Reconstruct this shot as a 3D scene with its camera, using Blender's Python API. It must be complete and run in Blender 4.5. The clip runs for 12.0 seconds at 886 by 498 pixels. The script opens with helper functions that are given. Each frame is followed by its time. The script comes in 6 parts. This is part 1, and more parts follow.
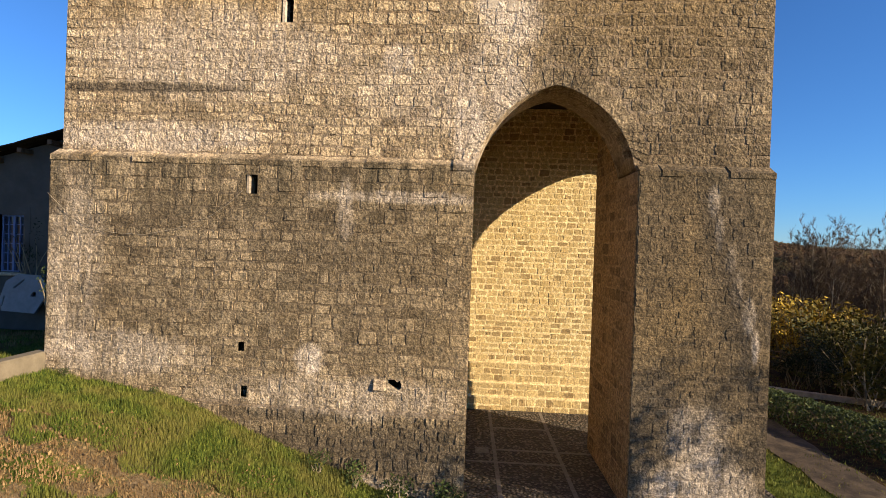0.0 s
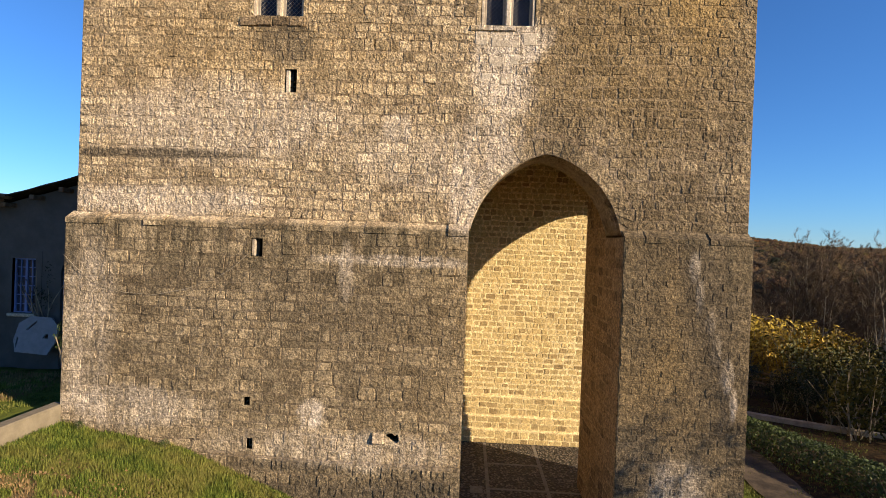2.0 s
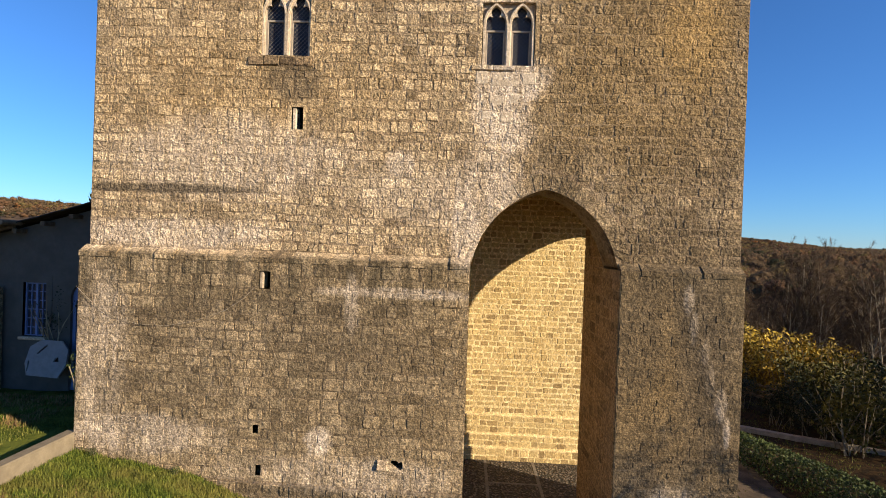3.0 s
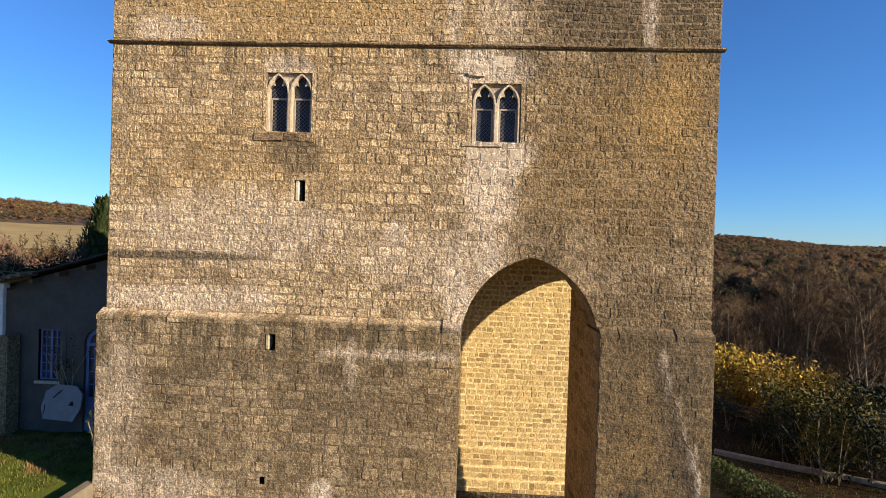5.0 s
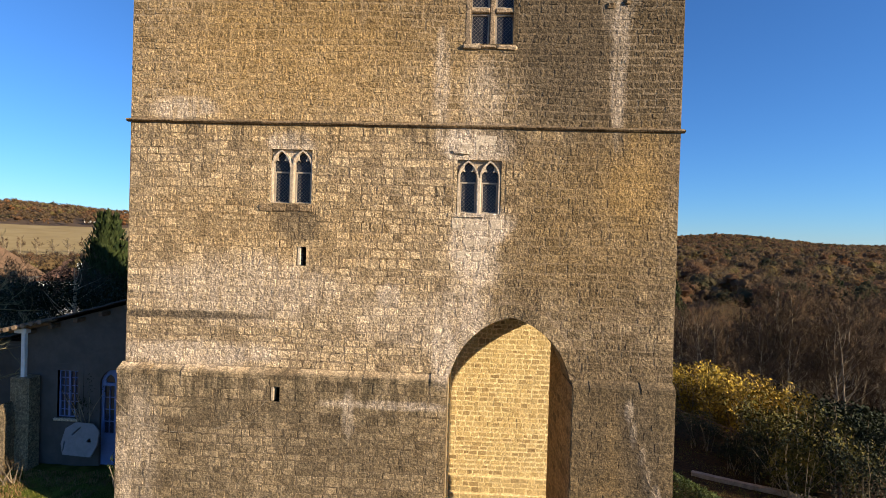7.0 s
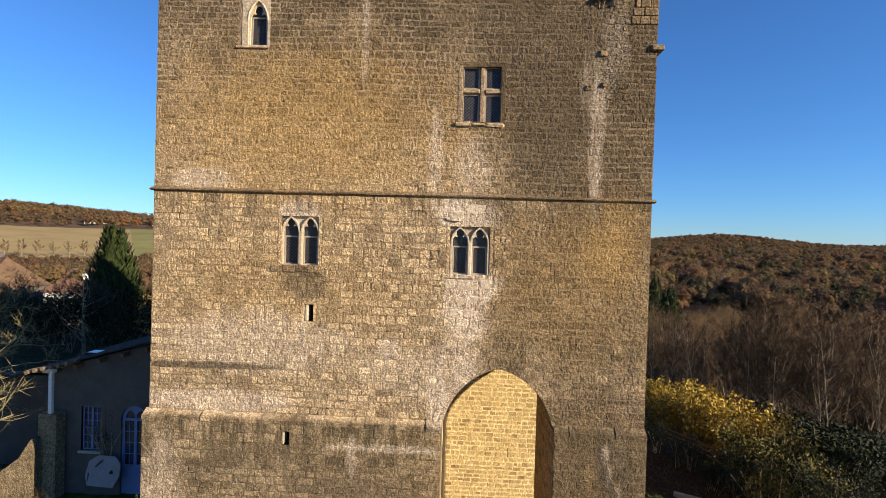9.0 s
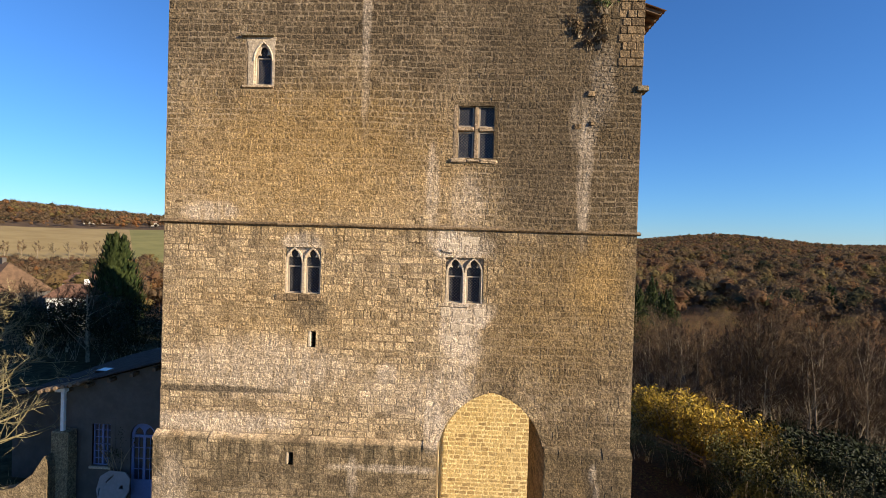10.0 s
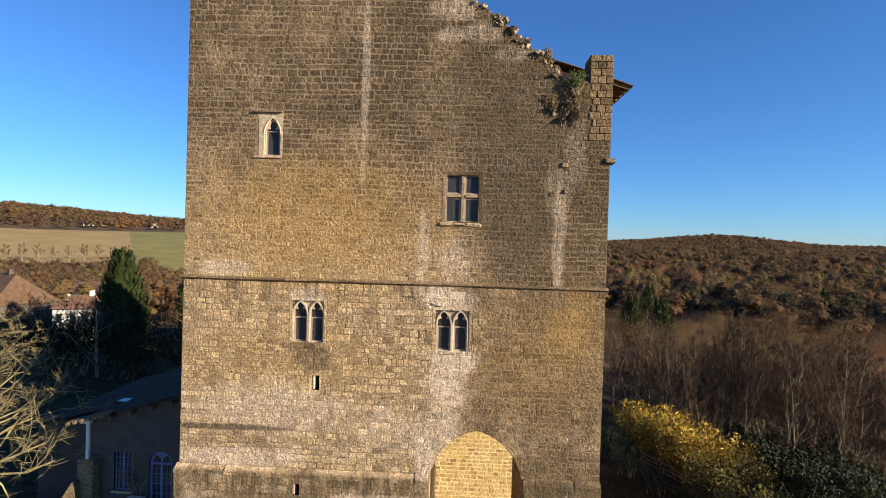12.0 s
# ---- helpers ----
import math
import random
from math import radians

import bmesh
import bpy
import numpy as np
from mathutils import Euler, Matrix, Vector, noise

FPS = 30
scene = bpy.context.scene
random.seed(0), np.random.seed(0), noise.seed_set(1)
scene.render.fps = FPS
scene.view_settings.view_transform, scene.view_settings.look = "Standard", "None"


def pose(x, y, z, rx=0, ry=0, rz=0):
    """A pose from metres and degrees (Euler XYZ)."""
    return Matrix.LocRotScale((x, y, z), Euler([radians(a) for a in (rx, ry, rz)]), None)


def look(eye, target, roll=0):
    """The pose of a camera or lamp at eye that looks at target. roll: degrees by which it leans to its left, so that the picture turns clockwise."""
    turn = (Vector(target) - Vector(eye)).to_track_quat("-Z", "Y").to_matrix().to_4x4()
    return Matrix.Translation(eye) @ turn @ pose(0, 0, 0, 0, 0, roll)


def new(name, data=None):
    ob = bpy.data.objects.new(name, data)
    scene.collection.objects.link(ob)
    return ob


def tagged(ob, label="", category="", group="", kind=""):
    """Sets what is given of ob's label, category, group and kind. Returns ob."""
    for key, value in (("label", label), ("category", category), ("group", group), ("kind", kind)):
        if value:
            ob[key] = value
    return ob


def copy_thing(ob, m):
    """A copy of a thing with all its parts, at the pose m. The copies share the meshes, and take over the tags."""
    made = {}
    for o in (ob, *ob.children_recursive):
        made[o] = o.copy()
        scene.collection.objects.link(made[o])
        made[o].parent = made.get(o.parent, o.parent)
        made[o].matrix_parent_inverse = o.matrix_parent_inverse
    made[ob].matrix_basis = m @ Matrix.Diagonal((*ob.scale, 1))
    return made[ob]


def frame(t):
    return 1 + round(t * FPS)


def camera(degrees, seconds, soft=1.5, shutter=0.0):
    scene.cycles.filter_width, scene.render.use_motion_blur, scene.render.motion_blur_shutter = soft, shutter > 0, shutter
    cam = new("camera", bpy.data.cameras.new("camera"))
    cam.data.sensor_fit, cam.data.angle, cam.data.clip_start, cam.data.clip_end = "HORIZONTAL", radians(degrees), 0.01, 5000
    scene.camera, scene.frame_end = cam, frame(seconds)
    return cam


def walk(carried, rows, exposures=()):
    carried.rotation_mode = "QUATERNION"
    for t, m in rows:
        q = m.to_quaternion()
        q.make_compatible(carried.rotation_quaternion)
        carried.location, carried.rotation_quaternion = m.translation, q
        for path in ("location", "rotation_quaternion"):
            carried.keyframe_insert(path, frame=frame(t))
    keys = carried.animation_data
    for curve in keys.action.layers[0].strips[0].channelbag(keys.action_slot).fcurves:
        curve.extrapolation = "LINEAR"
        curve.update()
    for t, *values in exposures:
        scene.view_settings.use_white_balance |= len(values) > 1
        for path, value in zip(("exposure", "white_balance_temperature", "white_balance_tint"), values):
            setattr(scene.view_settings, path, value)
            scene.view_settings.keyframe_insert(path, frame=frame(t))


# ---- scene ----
cam = camera(82.0, 12.0, soft=0.85)
PATH = [
    (0, (0.568, -10.745, 5.892), (0.471, -8.748, 5.887), 2.0),
    (0.5, (0.592, -10.878, 6.238), (0.495, -8.881, 6.229), 2.1),
    (1, (0.608, -11.03, 6.55), (0.509, -9.033, 6.544), 2.1),
    (1.5, (0.632, -11.178, 6.93), (0.537, -9.18, 6.917), 2.1),
    (2, (0.642, -11.314, 7.288), (0.546, -9.317, 7.273), 2.1),
    (2.5, (0.601, -11.506, 7.621), (0.507, -9.509, 7.609), 2.0),
    (3, (0.572, -11.679, 8.008), (0.478, -9.681, 7.997), 2.0),
    (5, (0.697, -12.553, 9.625), (0.61, -10.555, 9.608), 1.8),
    (5.5, (0.769, -12.84, 10.068), (0.685, -10.842, 10.046), 1.8),
    (6, (0.853, -13.141, 10.494), (0.768, -11.143, 10.47), 1.8),
    (6.5, (0.925, -13.495, 10.9), (0.842, -11.497, 10.88), 1.7),
    (7, (0.967, -13.857, 11.321), (0.889, -11.858, 11.3), 1.7),
    (9, (1.13, -15.289, 13.096), (1.054, -13.291, 13.073), 1.7),
    (9.5, (1.173, -15.677, 13.575), (1.098, -13.678, 13.552), 1.8),
    (10, (1.236, -16.087, 14.066), (1.163, -14.089, 14.041), 1.7),
    (10.5, (1.33, -16.512, 14.537), (1.258, -14.513, 14.513), 1.7),
    (11, (1.45, -16.962, 15.017), (1.379, -14.964, 14.992), 1.7),
    (11.5, (1.521, -17.441, 15.51), (1.451, -15.442, 15.483), 1.7),
    (12, (1.577, -17.992, 15.999), (1.507, -15.993, 15.974), 1.7),
]
walk(cam, [(t, look(eye, target, roll)) for t, eye, target, roll in PATH])

# ---- world, sun, exposure ----
scene.view_settings.exposure = 0.95
SUN_WAY = Vector((0.85, -0.425, 0.31)).normalized()
sun_data = bpy.data.lights.new("sun", "SUN")
sun_data.energy, sun_data.angle, sun_data.color = 5.0, radians(0.5), (1.0, 0.83, 0.60)
sun_lamp = new("sun", sun_data)
sun_lamp.matrix_world = look(SUN_WAY * 60, (0, 0, 0))
sky_world = bpy.data.worlds.new("sky")
scene.world = sky_world
sky_world.use_nodes = True
sky_node = sky_world.node_tree.nodes.new("ShaderNodeTexSky")
sky_node.sky_type, sky_node.sun_disc = "NISHITA", False
sky_node.sun_elevation = math.asin(SUN_WAY.z)
sky_node.sun_rotation = math.atan2(SUN_WAY.x, SUN_WAY.y)
sky_node.air_density, sky_node.dust_density, sky_node.ozone_density = 1.0, 0.0, 8.8
sky_back = sky_world.node_tree.nodes["Background"]
sky_back.inputs["Strength"].default_value = 0.088
sky_tone = sky_world.node_tree.nodes.new("ShaderNodeMix")
sky_tone.data_type, sky_tone.blend_type = "RGBA", "MULTIPLY"
sky_tone.inputs["Factor"].default_value = 1.0
sky_tone.inputs[7].default_value = (0.95, 1.0, 1.06, 1)
sky_world.node_tree.links.new(sky_node.outputs["Color"], sky_tone.inputs[6])
sky_world.node_tree.links.new(sky_tone.outputs[2], sky_back.inputs["Color"])


# ---- material helpers ----
class Graph:
    """A short way to write a node material."""

    def __init__(self, name, roughness=0.9, metallic=0.0):
        self.mat = bpy.data.materials.new(name)
        self.mat.use_nodes = True
        self.tree = self.mat.node_tree
        self.bsdf = self.tree.nodes["Principled BSDF"]
        self.bsdf.inputs["Roughness"].default_value = roughness
        self.bsdf.inputs["Metallic"].default_value = metallic
        self.bsdf.inputs["Specular IOR Level"].default_value = 0.25
        self.place = self.node("ShaderNodeNewGeometry").outputs["Position"]

    def node(self, kind, *values, operation="", data_type="", blend_type="", interpolation_type=""):
        made = self.tree.nodes.new(kind)
        if operation:
            made.operation = operation
        if data_type:
            made.data_type = data_type
        if blend_type:
            made.blend_type = blend_type
        if interpolation_type:
            made.interpolation_type = interpolation_type
        for slot, value in enumerate(values):
            self.feed(made.inputs[slot], value)
        return made

    def feed(self, socket, value):
        if value is None:
            return
        if isinstance(value, bpy.types.NodeSocket):
            self.tree.links.new(value, socket)
        elif isinstance(value, tuple) and len(value) == 3 and socket.type == "RGBA":
            socket.default_value = (*value, 1)
        else:
            socket.default_value = value

    def math(self, op, a, b=0.0, c=0.0):
        return self.node("ShaderNodeMath", a, b, c, operation=op).outputs[0]

    def noise(self, scale, detail=4.0, rough=0.6, place=None, stretch=None):
        where = place or self.place
        if stretch:
            where = self.node("ShaderNodeVectorMath", where, stretch, operation="MULTIPLY").outputs[0]
        made = self.node("ShaderNodeTexNoise", where)
        made.inputs["Scale"].default_value = scale
        made.inputs["Detail"].default_value = detail
        made.inputs["Roughness"].default_value = rough
        return made.outputs["Fac"]

    def range(self, value, lo, hi, to_lo=0.0, to_hi=1.0):
        made = self.node("ShaderNodeMapRange", value, lo, hi, to_lo, to_hi, interpolation_type="SMOOTHSTEP")
        return made.outputs[0]

    def mix(self, fac, a, b, blend="MIX"):
        made = self.node("ShaderNodeMix", data_type="RGBA", blend_type=blend)
        self.feed(made.inputs["Factor"], fac)
        self.feed(made.inputs[6], a)
        self.feed(made.inputs[7], b)
        return made.outputs[2]

    def split(self, place=None):
        made = self.node("ShaderNodeSeparateXYZ", place or self.place)
        return made.outputs

    def piece_random(self):
        """A number for each separate piece, whether joined in one mesh or an object of its own."""
        island = self.node("ShaderNodeNewGeometry").outputs["Random Per Island"]
        own = self.node("ShaderNodeObjectInfo").outputs["Random"]
        return self.math("FRACT", self.math("ADD", island, own))

    def bump(self, height, strength=0.5, distance=0.02, under=None):
        made = self.node("ShaderNodeBump")
        made.inputs["Strength"].default_value = strength
        made.inputs["Distance"].default_value = distance
        self.feed(made.inputs["Height"], height)
        self.feed(made.inputs["Normal"], under)
        return made.outputs[0]

    def done(self, color, normal=None, roughness=None):
        self.feed(self.bsdf.inputs["Base Color"], color)
        self.feed(self.bsdf.inputs["Normal"], normal)
        self.feed(self.bsdf.inputs["Roughness"], roughness)
        return self.mat


def plain(name, color, rough=0.8, metal=0.0, vary=0.25, scale=6.0, bump=0.2):
    g = Graph(name, rough, metal)
    grain = g.noise(scale, 6, 0.65)
    fine = g.noise(scale * 9, 3)
    dark = tuple(c * (1 - vary) for c in color)
    lite = tuple(min(1, c * (1 + vary)) for c in color)
    col = g.mix(g.range(grain, 0.3, 0.7), dark, lite)
    col = g.mix(g.range(fine, 0.3, 0.7, 0, 0.35), col, dark)
    return g.done(col, g.bump(fine, bump, 0.01))


# ---- materials ----
def blot(g, x, z, rx, rz, edge=0.36, warp=0.8, scale=0.9):
    """A soft stain of an uneven outline on the facade, 0 to 1."""
    sx, _, sz = g.split()
    wob = g.math("MULTIPLY", g.math("SUBTRACT", g.noise(scale, 8, 0.76), 0.5), warp * 2.3)
    dx = g.math("MULTIPLY", g.math("SUBTRACT", sx, x), 1 / rx)
    dz = g.math("MULTIPLY", g.math("SUBTRACT", sz, z), 1 / rz)
    far = g.math("SQRT", g.math("ADD", g.math("POWER", g.math("ABSOLUTE", dx), 2.0), g.math("POWER", g.math("ABSOLUTE", dz), 2.0)))
    return g.range(g.math("ADD", far, wob), 1 - edge, 1 + edge, 1.0, 0.0)


def weathered(name, light, mid, dark, joint=False, stains=True, relief=0.9):
    g = Graph(name, 0.95)
    pick = g.piece_random()
    col = g.mix(g.range(pick, 0.0, 1.0), mid, light)
    col = g.mix(g.range(pick, 0.7, 0.95, 0, 0.85), col, dark)
    col = g.mix(g.range(pick, 0.12, 0.02, 0, 0.6), col, tuple(min(0.7, c * 1.25) for c in light))
    own = g.math("FRACT", g.math("MULTIPLY", pick, 7.31))
    if not joint:
        col = g.mix(1.0, col, g.range(own, 0.0, 1.0, 0.89, 1.12), "MULTIPLY")
    broad = g.noise(0.35, 4, 0.6)
    patch = g.noise(2.2, 5, 0.65)
    hewn = g.noise(7.5, 4.0, 0.6)
    grain = g.noise(11.0, 2.0, 0.55, stretch=(1.0, 1.0, 1.0))
    pits = g.noise(24, 1.5, 0.5)
    if joint:
        col = g.mix(g.range(g.noise(0.8, 5, 0.7), 0.4, 0.6), mid, light)
    if joint and stains:
        col = g.mix(g.range(g.split()[2], 14.3, 15.2, 0.5, 0.0), col, tuple(0.5 * c for c in dark))
        col = g.mix(g.range(g.noise(2.6, 3, 0.6), 0.58, 0.64, 0, 0.85), col, tuple(0.2 * c for c in dark))
    col = g.mix(g.range(patch, 0.45, 0.7, 0, 0.45 if stains else 0.2), col, dark)
    if stains:
        sx, _, sz = g.split()
        col = g.mix(g.range(g.noise(0.9, 6, 0.72), 0.48, 0.64, 0, 0.36), col, tuple(0.7 * c for c in dark))
        col = g.mix(g.range(g.noise(1.5, 6, 0.72, stretch=(1, 1, 0.6)), 0.54, 0.68, 0, 0.4), col, tuple(1.15 * c for c in light))
        # lichen and soot, thicker high up and towards the ruined corner
        soot = g.math("MULTIPLY", g.range(sz, 14.45, 18.0), g.range(sx, -7.0, 1.0, 0.7, 1.0))
        soot = g.math("MULTIPLY", soot, g.range(broad, 0.34, 0.56, 0.55, 1.0))
        col = g.mix(g.math("MULTIPLY", soot, 0.42 if joint else 0.95), col, (0.082, 0.057, 0.031))
        grime = g.math("MULTIPLY", g.range(sz, 14.4, 14.7), g.math("MAXIMUM", g.range(sx, 1.6, 3.0), g.range(sz, 17.6, 20.5, 0.0, 0.75)))
        grime = g.math("MULTIPLY", grime, g.range(g.noise(0.7, 5, 0.65), 0.3, 0.6, 0.45, 1.0))
        col = g.mix(g.math("MULTIPLY", grime, 0.5 if joint else 0.86), col, (0.062, 0.046, 0.028))
        brown = g.math("MULTIPLY", g.range(sx, 0.2, 3.4), g.range(g.noise(0.5, 5, 0.6), 0.34, 0.56, 0.5, 1.0))
        col = g.mix(g.math("MULTIPLY", brown, 0.36 if joint else 0.86), col, (0.088, 0.062, 0.033))
        # the plinth is browner and darker than the wall above it
        low = g.range(sz, 7.62, 7.7, 1.0, 0.0)
        low = g.math("MULTIPLY", low, g.range(sz, 2.2, 4.2, 0.65, 1.0))
        low = g.math("MULTIPLY", low, g.range(g.noise(0.55, 6, 0.65), 0.34, 0.56, 0.5, 1.0))
        col = g.mix(g.math("MULTIPLY", low, 0.6), col, (0.085, 0.062, 0.034))
        foot = g.math("MULTIPLY", g.range(sz, 2.5, 2.3), g.range(g.noise(1.3, 5, 0.7), 0.36, 0.58, 0.35, 1.0))
        col = g.mix(g.math("MULTIPLY", foot, 0.5 if joint else 0.72), col, (0.1, 0.074, 0.043))
        # algae hanging in streaks below the ledge
        hang = g.math("MULTIPLY", g.range(sz, 5.6, 7.5), g.range(sz, 7.6, 7.66, 1.0, 0.0))
        hang = g.math("MULTIPLY", hang, g.range(g.noise(1.0, 5, 0.7, stretch=(2.6, 1.0, 0.3)), 0.44, 0.6))
        col = g.mix(g.math("MULTIPLY", hang, 0.75), col, (0.06, 0.047, 0.027))
        # warm lichen fields
        gold = (0.33, 0.205, 0.07)
        for x, z, rx, rz, much in ((-3.8, 16.4, 4.0, 2.2, 0.6), (5.6, 13.2, 0.8, 1.2, 0.5), (-4.5, 11.6, 3.6, 1.4, 0.3), (4.2, 12.0, 2.4, 2.0, 0.25), (5.0, 5.2, 0.9, 1.6, 0.35), (3.2, 5.0, 4.0, 2.5, 0.15)):
            col = g.mix(g.math("MULTIPLY", blot(g, x, z, rx, rz, 0.7), much), col, gold)
        # pale run-off under the sills and the parapet, pale foot of the wall
        streak = g.noise(1.0, 6, 0.75, stretch=(4.0, 1.0, 0.5))
        pale = (0.5, 0.405, 0.305)
        for x, z, rx, rz, much in ((1.25, 11.3, 0.62, 1.2, 0.85), (0.85, 9.3, 0.8, 0.9, 0.6), (0.55, 8.3, 0.35, 0.7, 0.7), (0.25, 15.6, 0.2, 1.4, 0.55), (1.4, 15.4, 0.5, 0.8, 0.4),
                                   (5.0, 16.0, 0.22, 2.0, 0.5), (-1.95, 21.5, 0.14, 3.8, 0.42), (1.25, 14.0, 0.95, 0.5, 1.0), (0.75, 14.0, 0.4, 0.45, 0.8), (1.5, 11.9, 0.75, 0.5, 0.9), (-3.85, 13.9, 0.6, 0.35, 0.8),
                                   (-2.0, 2.7, 2.6, 0.4, 0.42), (-1.3, 0.75, 1.0, 0.35, 0.6), (-6.9, 3.4, 1.6, 0.45, 0.5), (5.4, 0.9, 1.1, 1.0, 0.75), (5.2, 2.3, 0.6, 0.6, 0.55), (-6.3, 8.1, 2.4, 0.35, 0.75),
                                   (-2.65, 3.45, 0.28, 0.28, 0.95), (-6.9, 14.85, 0.9, 0.3, 0.65), (-5.0, 9.9, 2.8, 0.9, 0.55), (-1.0, 9.9, 0.35, 0.3, 0.6), (-0.9, 6.9, 1.7, 0.13, 0.55), (-2.0, 6.6, 0.16, 0.7, 0.4), (-7.9, 5.0, 0.6, 2.2, 0.4), (5.5, 7.0, 0.12, 0.3, 0.8), (5.63, 6.4, 0.1, 0.35, 0.9), (5.88, 5.85, 0.12, 0.3, 0.95), (6.0, 5.3, 0.12, 0.35, 0.9), (6.25, 4.7, 0.14, 0.35, 0.85), (6.4, 4.1, 0.1, 0.35, 0.8), (-0.1, 9.1, 2.0, 0.7, 0.35), (1.2, 24.2, 0.8, 0.4, 0.5), (2.2, 23.4, 0.7, 0.35, 0.45), (3.2, 22.7, 0.6, 0.3, 0.4), (1.0, 23.3, 0.5, 0.25, 0.5), (5.5, 19.2, 0.4, 1.2, 0.25), (4.9, 18.0, 0.4, 0.9, 0.28)):
            mask = g.math("MULTIPLY", blot(g, x, z, rx, rz), g.range(streak, 0.36, 0.56, 0.3, 1.0))
            col = g.mix(g.math("MULTIPLY", mask, much), col, pale)
        # dark runs under the string course, the old roof line, damp round the sill
        run = g.math("MULTIPLY", g.range(sz, 13.3, 14.45), g.range(sz, 14.42, 14.47, 1.0, 0.0))
        run = g.math("MULTIPLY", run, g.range(g.noise(1.0, 4, 0.7, stretch=(3.2, 1.0, 0.25)), 0.5, 0.6))
        soot_dark = (0.075, 0.057, 0.037)
        col = g.mix(g.math("MULTIPLY", run, 0.55), col, soot_dark)
        for x, z, rx, rz, much in ((-6.6, 9.15, 2.4, 0.1, 0.8), (-3.6, 11.75, 0.7, 0.5, 0.65), (5.3, 4.9, 1.5, 2.8, 0.45), (5.8, 5.8, 0.6, 1.6, 0.55), (4.5, 6.0, 0.5, 1.2, 0.4), (4.4, 2.6, 0.5, 1.0, 0.5), (-4.3, 6.0, 3.8, 0.7, 0.25), (-1.2, 5.0, 1.8, 0.8, 0.25), (3.0, 20.5, 2.8, 2.6, 0.35), (3.6, 16.5, 1.2, 1.6, 0.4), (-3.2, 2.3, 1.2, 0.12, 0.6), (-2.6, 1.5, 2.4, 0.5, 0.55), (-0.3, 1.6, 0.9, 0.7, 0.5)):
            col = g.mix(g.math("MULTIPLY", blot(g, x, z, rx, rz, 0.42), much), col, soot_dark)
    if stains and not joint:
        col = g.mix(1.0, col, g.range(own, 0.0, 1.0, 0.86, 1.17), "MULTIPLY")
    # rough tooling: relief shading put into the colour, hollows darker, high grains paler
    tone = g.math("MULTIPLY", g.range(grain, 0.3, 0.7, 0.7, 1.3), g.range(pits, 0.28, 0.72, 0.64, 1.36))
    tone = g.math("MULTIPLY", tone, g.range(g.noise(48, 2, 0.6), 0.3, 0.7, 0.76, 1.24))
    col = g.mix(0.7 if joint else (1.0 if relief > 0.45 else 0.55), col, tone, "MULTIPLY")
    calm = g.math("MULTIPLY", g.range(g.split()[2], 7.4, 7.9, 0.8, 1.0), g.range(g.split()[2], 14.4, 14.7, 1.0, 0.9))
    bump = g.bump(g.math("MULTIPLY", calm, g.range(hewn, 0.3, 0.7)), relief, 0.012)
    bump = g.bump(g.math("MULTIPLY", calm, g.range(grain, 0.32, 0.68)), relief, 0.011, bump)
    bump = g.bump(g.math("MULTIPLY", calm, pits), relief, 0.014, bump)
    return g.done(col, bump)


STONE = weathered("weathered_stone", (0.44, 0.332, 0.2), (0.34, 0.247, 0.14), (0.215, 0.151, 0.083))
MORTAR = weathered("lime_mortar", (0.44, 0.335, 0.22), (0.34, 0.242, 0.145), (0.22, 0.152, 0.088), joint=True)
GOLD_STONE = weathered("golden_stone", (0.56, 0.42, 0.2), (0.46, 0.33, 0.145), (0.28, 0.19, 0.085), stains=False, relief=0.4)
# jamb turned from the sun: its shade is put into these darker browns
SHADED_JAMB_STONE = weathered("shaded_jamb_stone", (0.33, 0.205, 0.088), (0.26, 0.155, 0.064), (0.14, 0.086, 0.038), stains=False, relief=0.5)
SHADED_JAMB_MORTAR = weathered("shaded_jamb_mortar", (0.36, 0.23, 0.105), (0.28, 0.175, 0.078), (0.17, 0.106, 0.05), joint=True, stains=False, relief=0.4)
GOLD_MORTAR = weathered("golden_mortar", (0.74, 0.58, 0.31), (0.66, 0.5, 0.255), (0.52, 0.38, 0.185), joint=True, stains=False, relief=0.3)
DRESSED = weathered("dressed_stone", (0.52, 0.43, 0.32), (0.44, 0.35, 0.25), (0.28, 0.215, 0.145), stains=False, relief=0.3)
WARM_DRESSED = weathered("brown_dressed_stone", (0.40, 0.305, 0.2), (0.31, 0.225, 0.14), (0.18, 0.125, 0.075), stains=False, relief=0.5)
RUBBLE = weathered("rubble_stone", (0.22, 0.153, 0.086), (0.15, 0.102, 0.055), (0.08, 0.054, 0.03), stains=False)
MOSSY = weathered("mossy_stone", (0.26, 0.20, 0.12), (0.19, 0.15, 0.09), (0.09, 0.075, 0.045), stains=False, relief=0.8)
CONCRETE = plain("rough_render", (0.19, 0.155, 0.105), 0.95, vary=0.2, scale=3, bump=0.5)
PLASTER = plain("grey_plaster", (0.105, 0.092, 0.08), 0.95, vary=0.18, scale=1.4, bump=0.3)
TILE = plain("clay_tile", (0.21, 0.115, 0.07), 0.9, vary=0.4, scale=3, bump=0.4)
TIMBER = plain("old_timber", (0.16, 0.105, 0.065), 0.9, vary=0.35, scale=7, bump=0.5)
BLUE_PAINT = plain("pale_blue_paint", (0.15, 0.2, 0.38), 0.6, vary=0.1, scale=9, bump=0.1)
WHITE_PAINT = plain("white_paint", (0.74, 0.72, 0.68), 0.7, vary=0.1, scale=5, bump=0.1)
IRON = plain("dark_iron", (0.03, 0.028, 0.027), 0.6, 0.6, vary=0.3, scale=20)
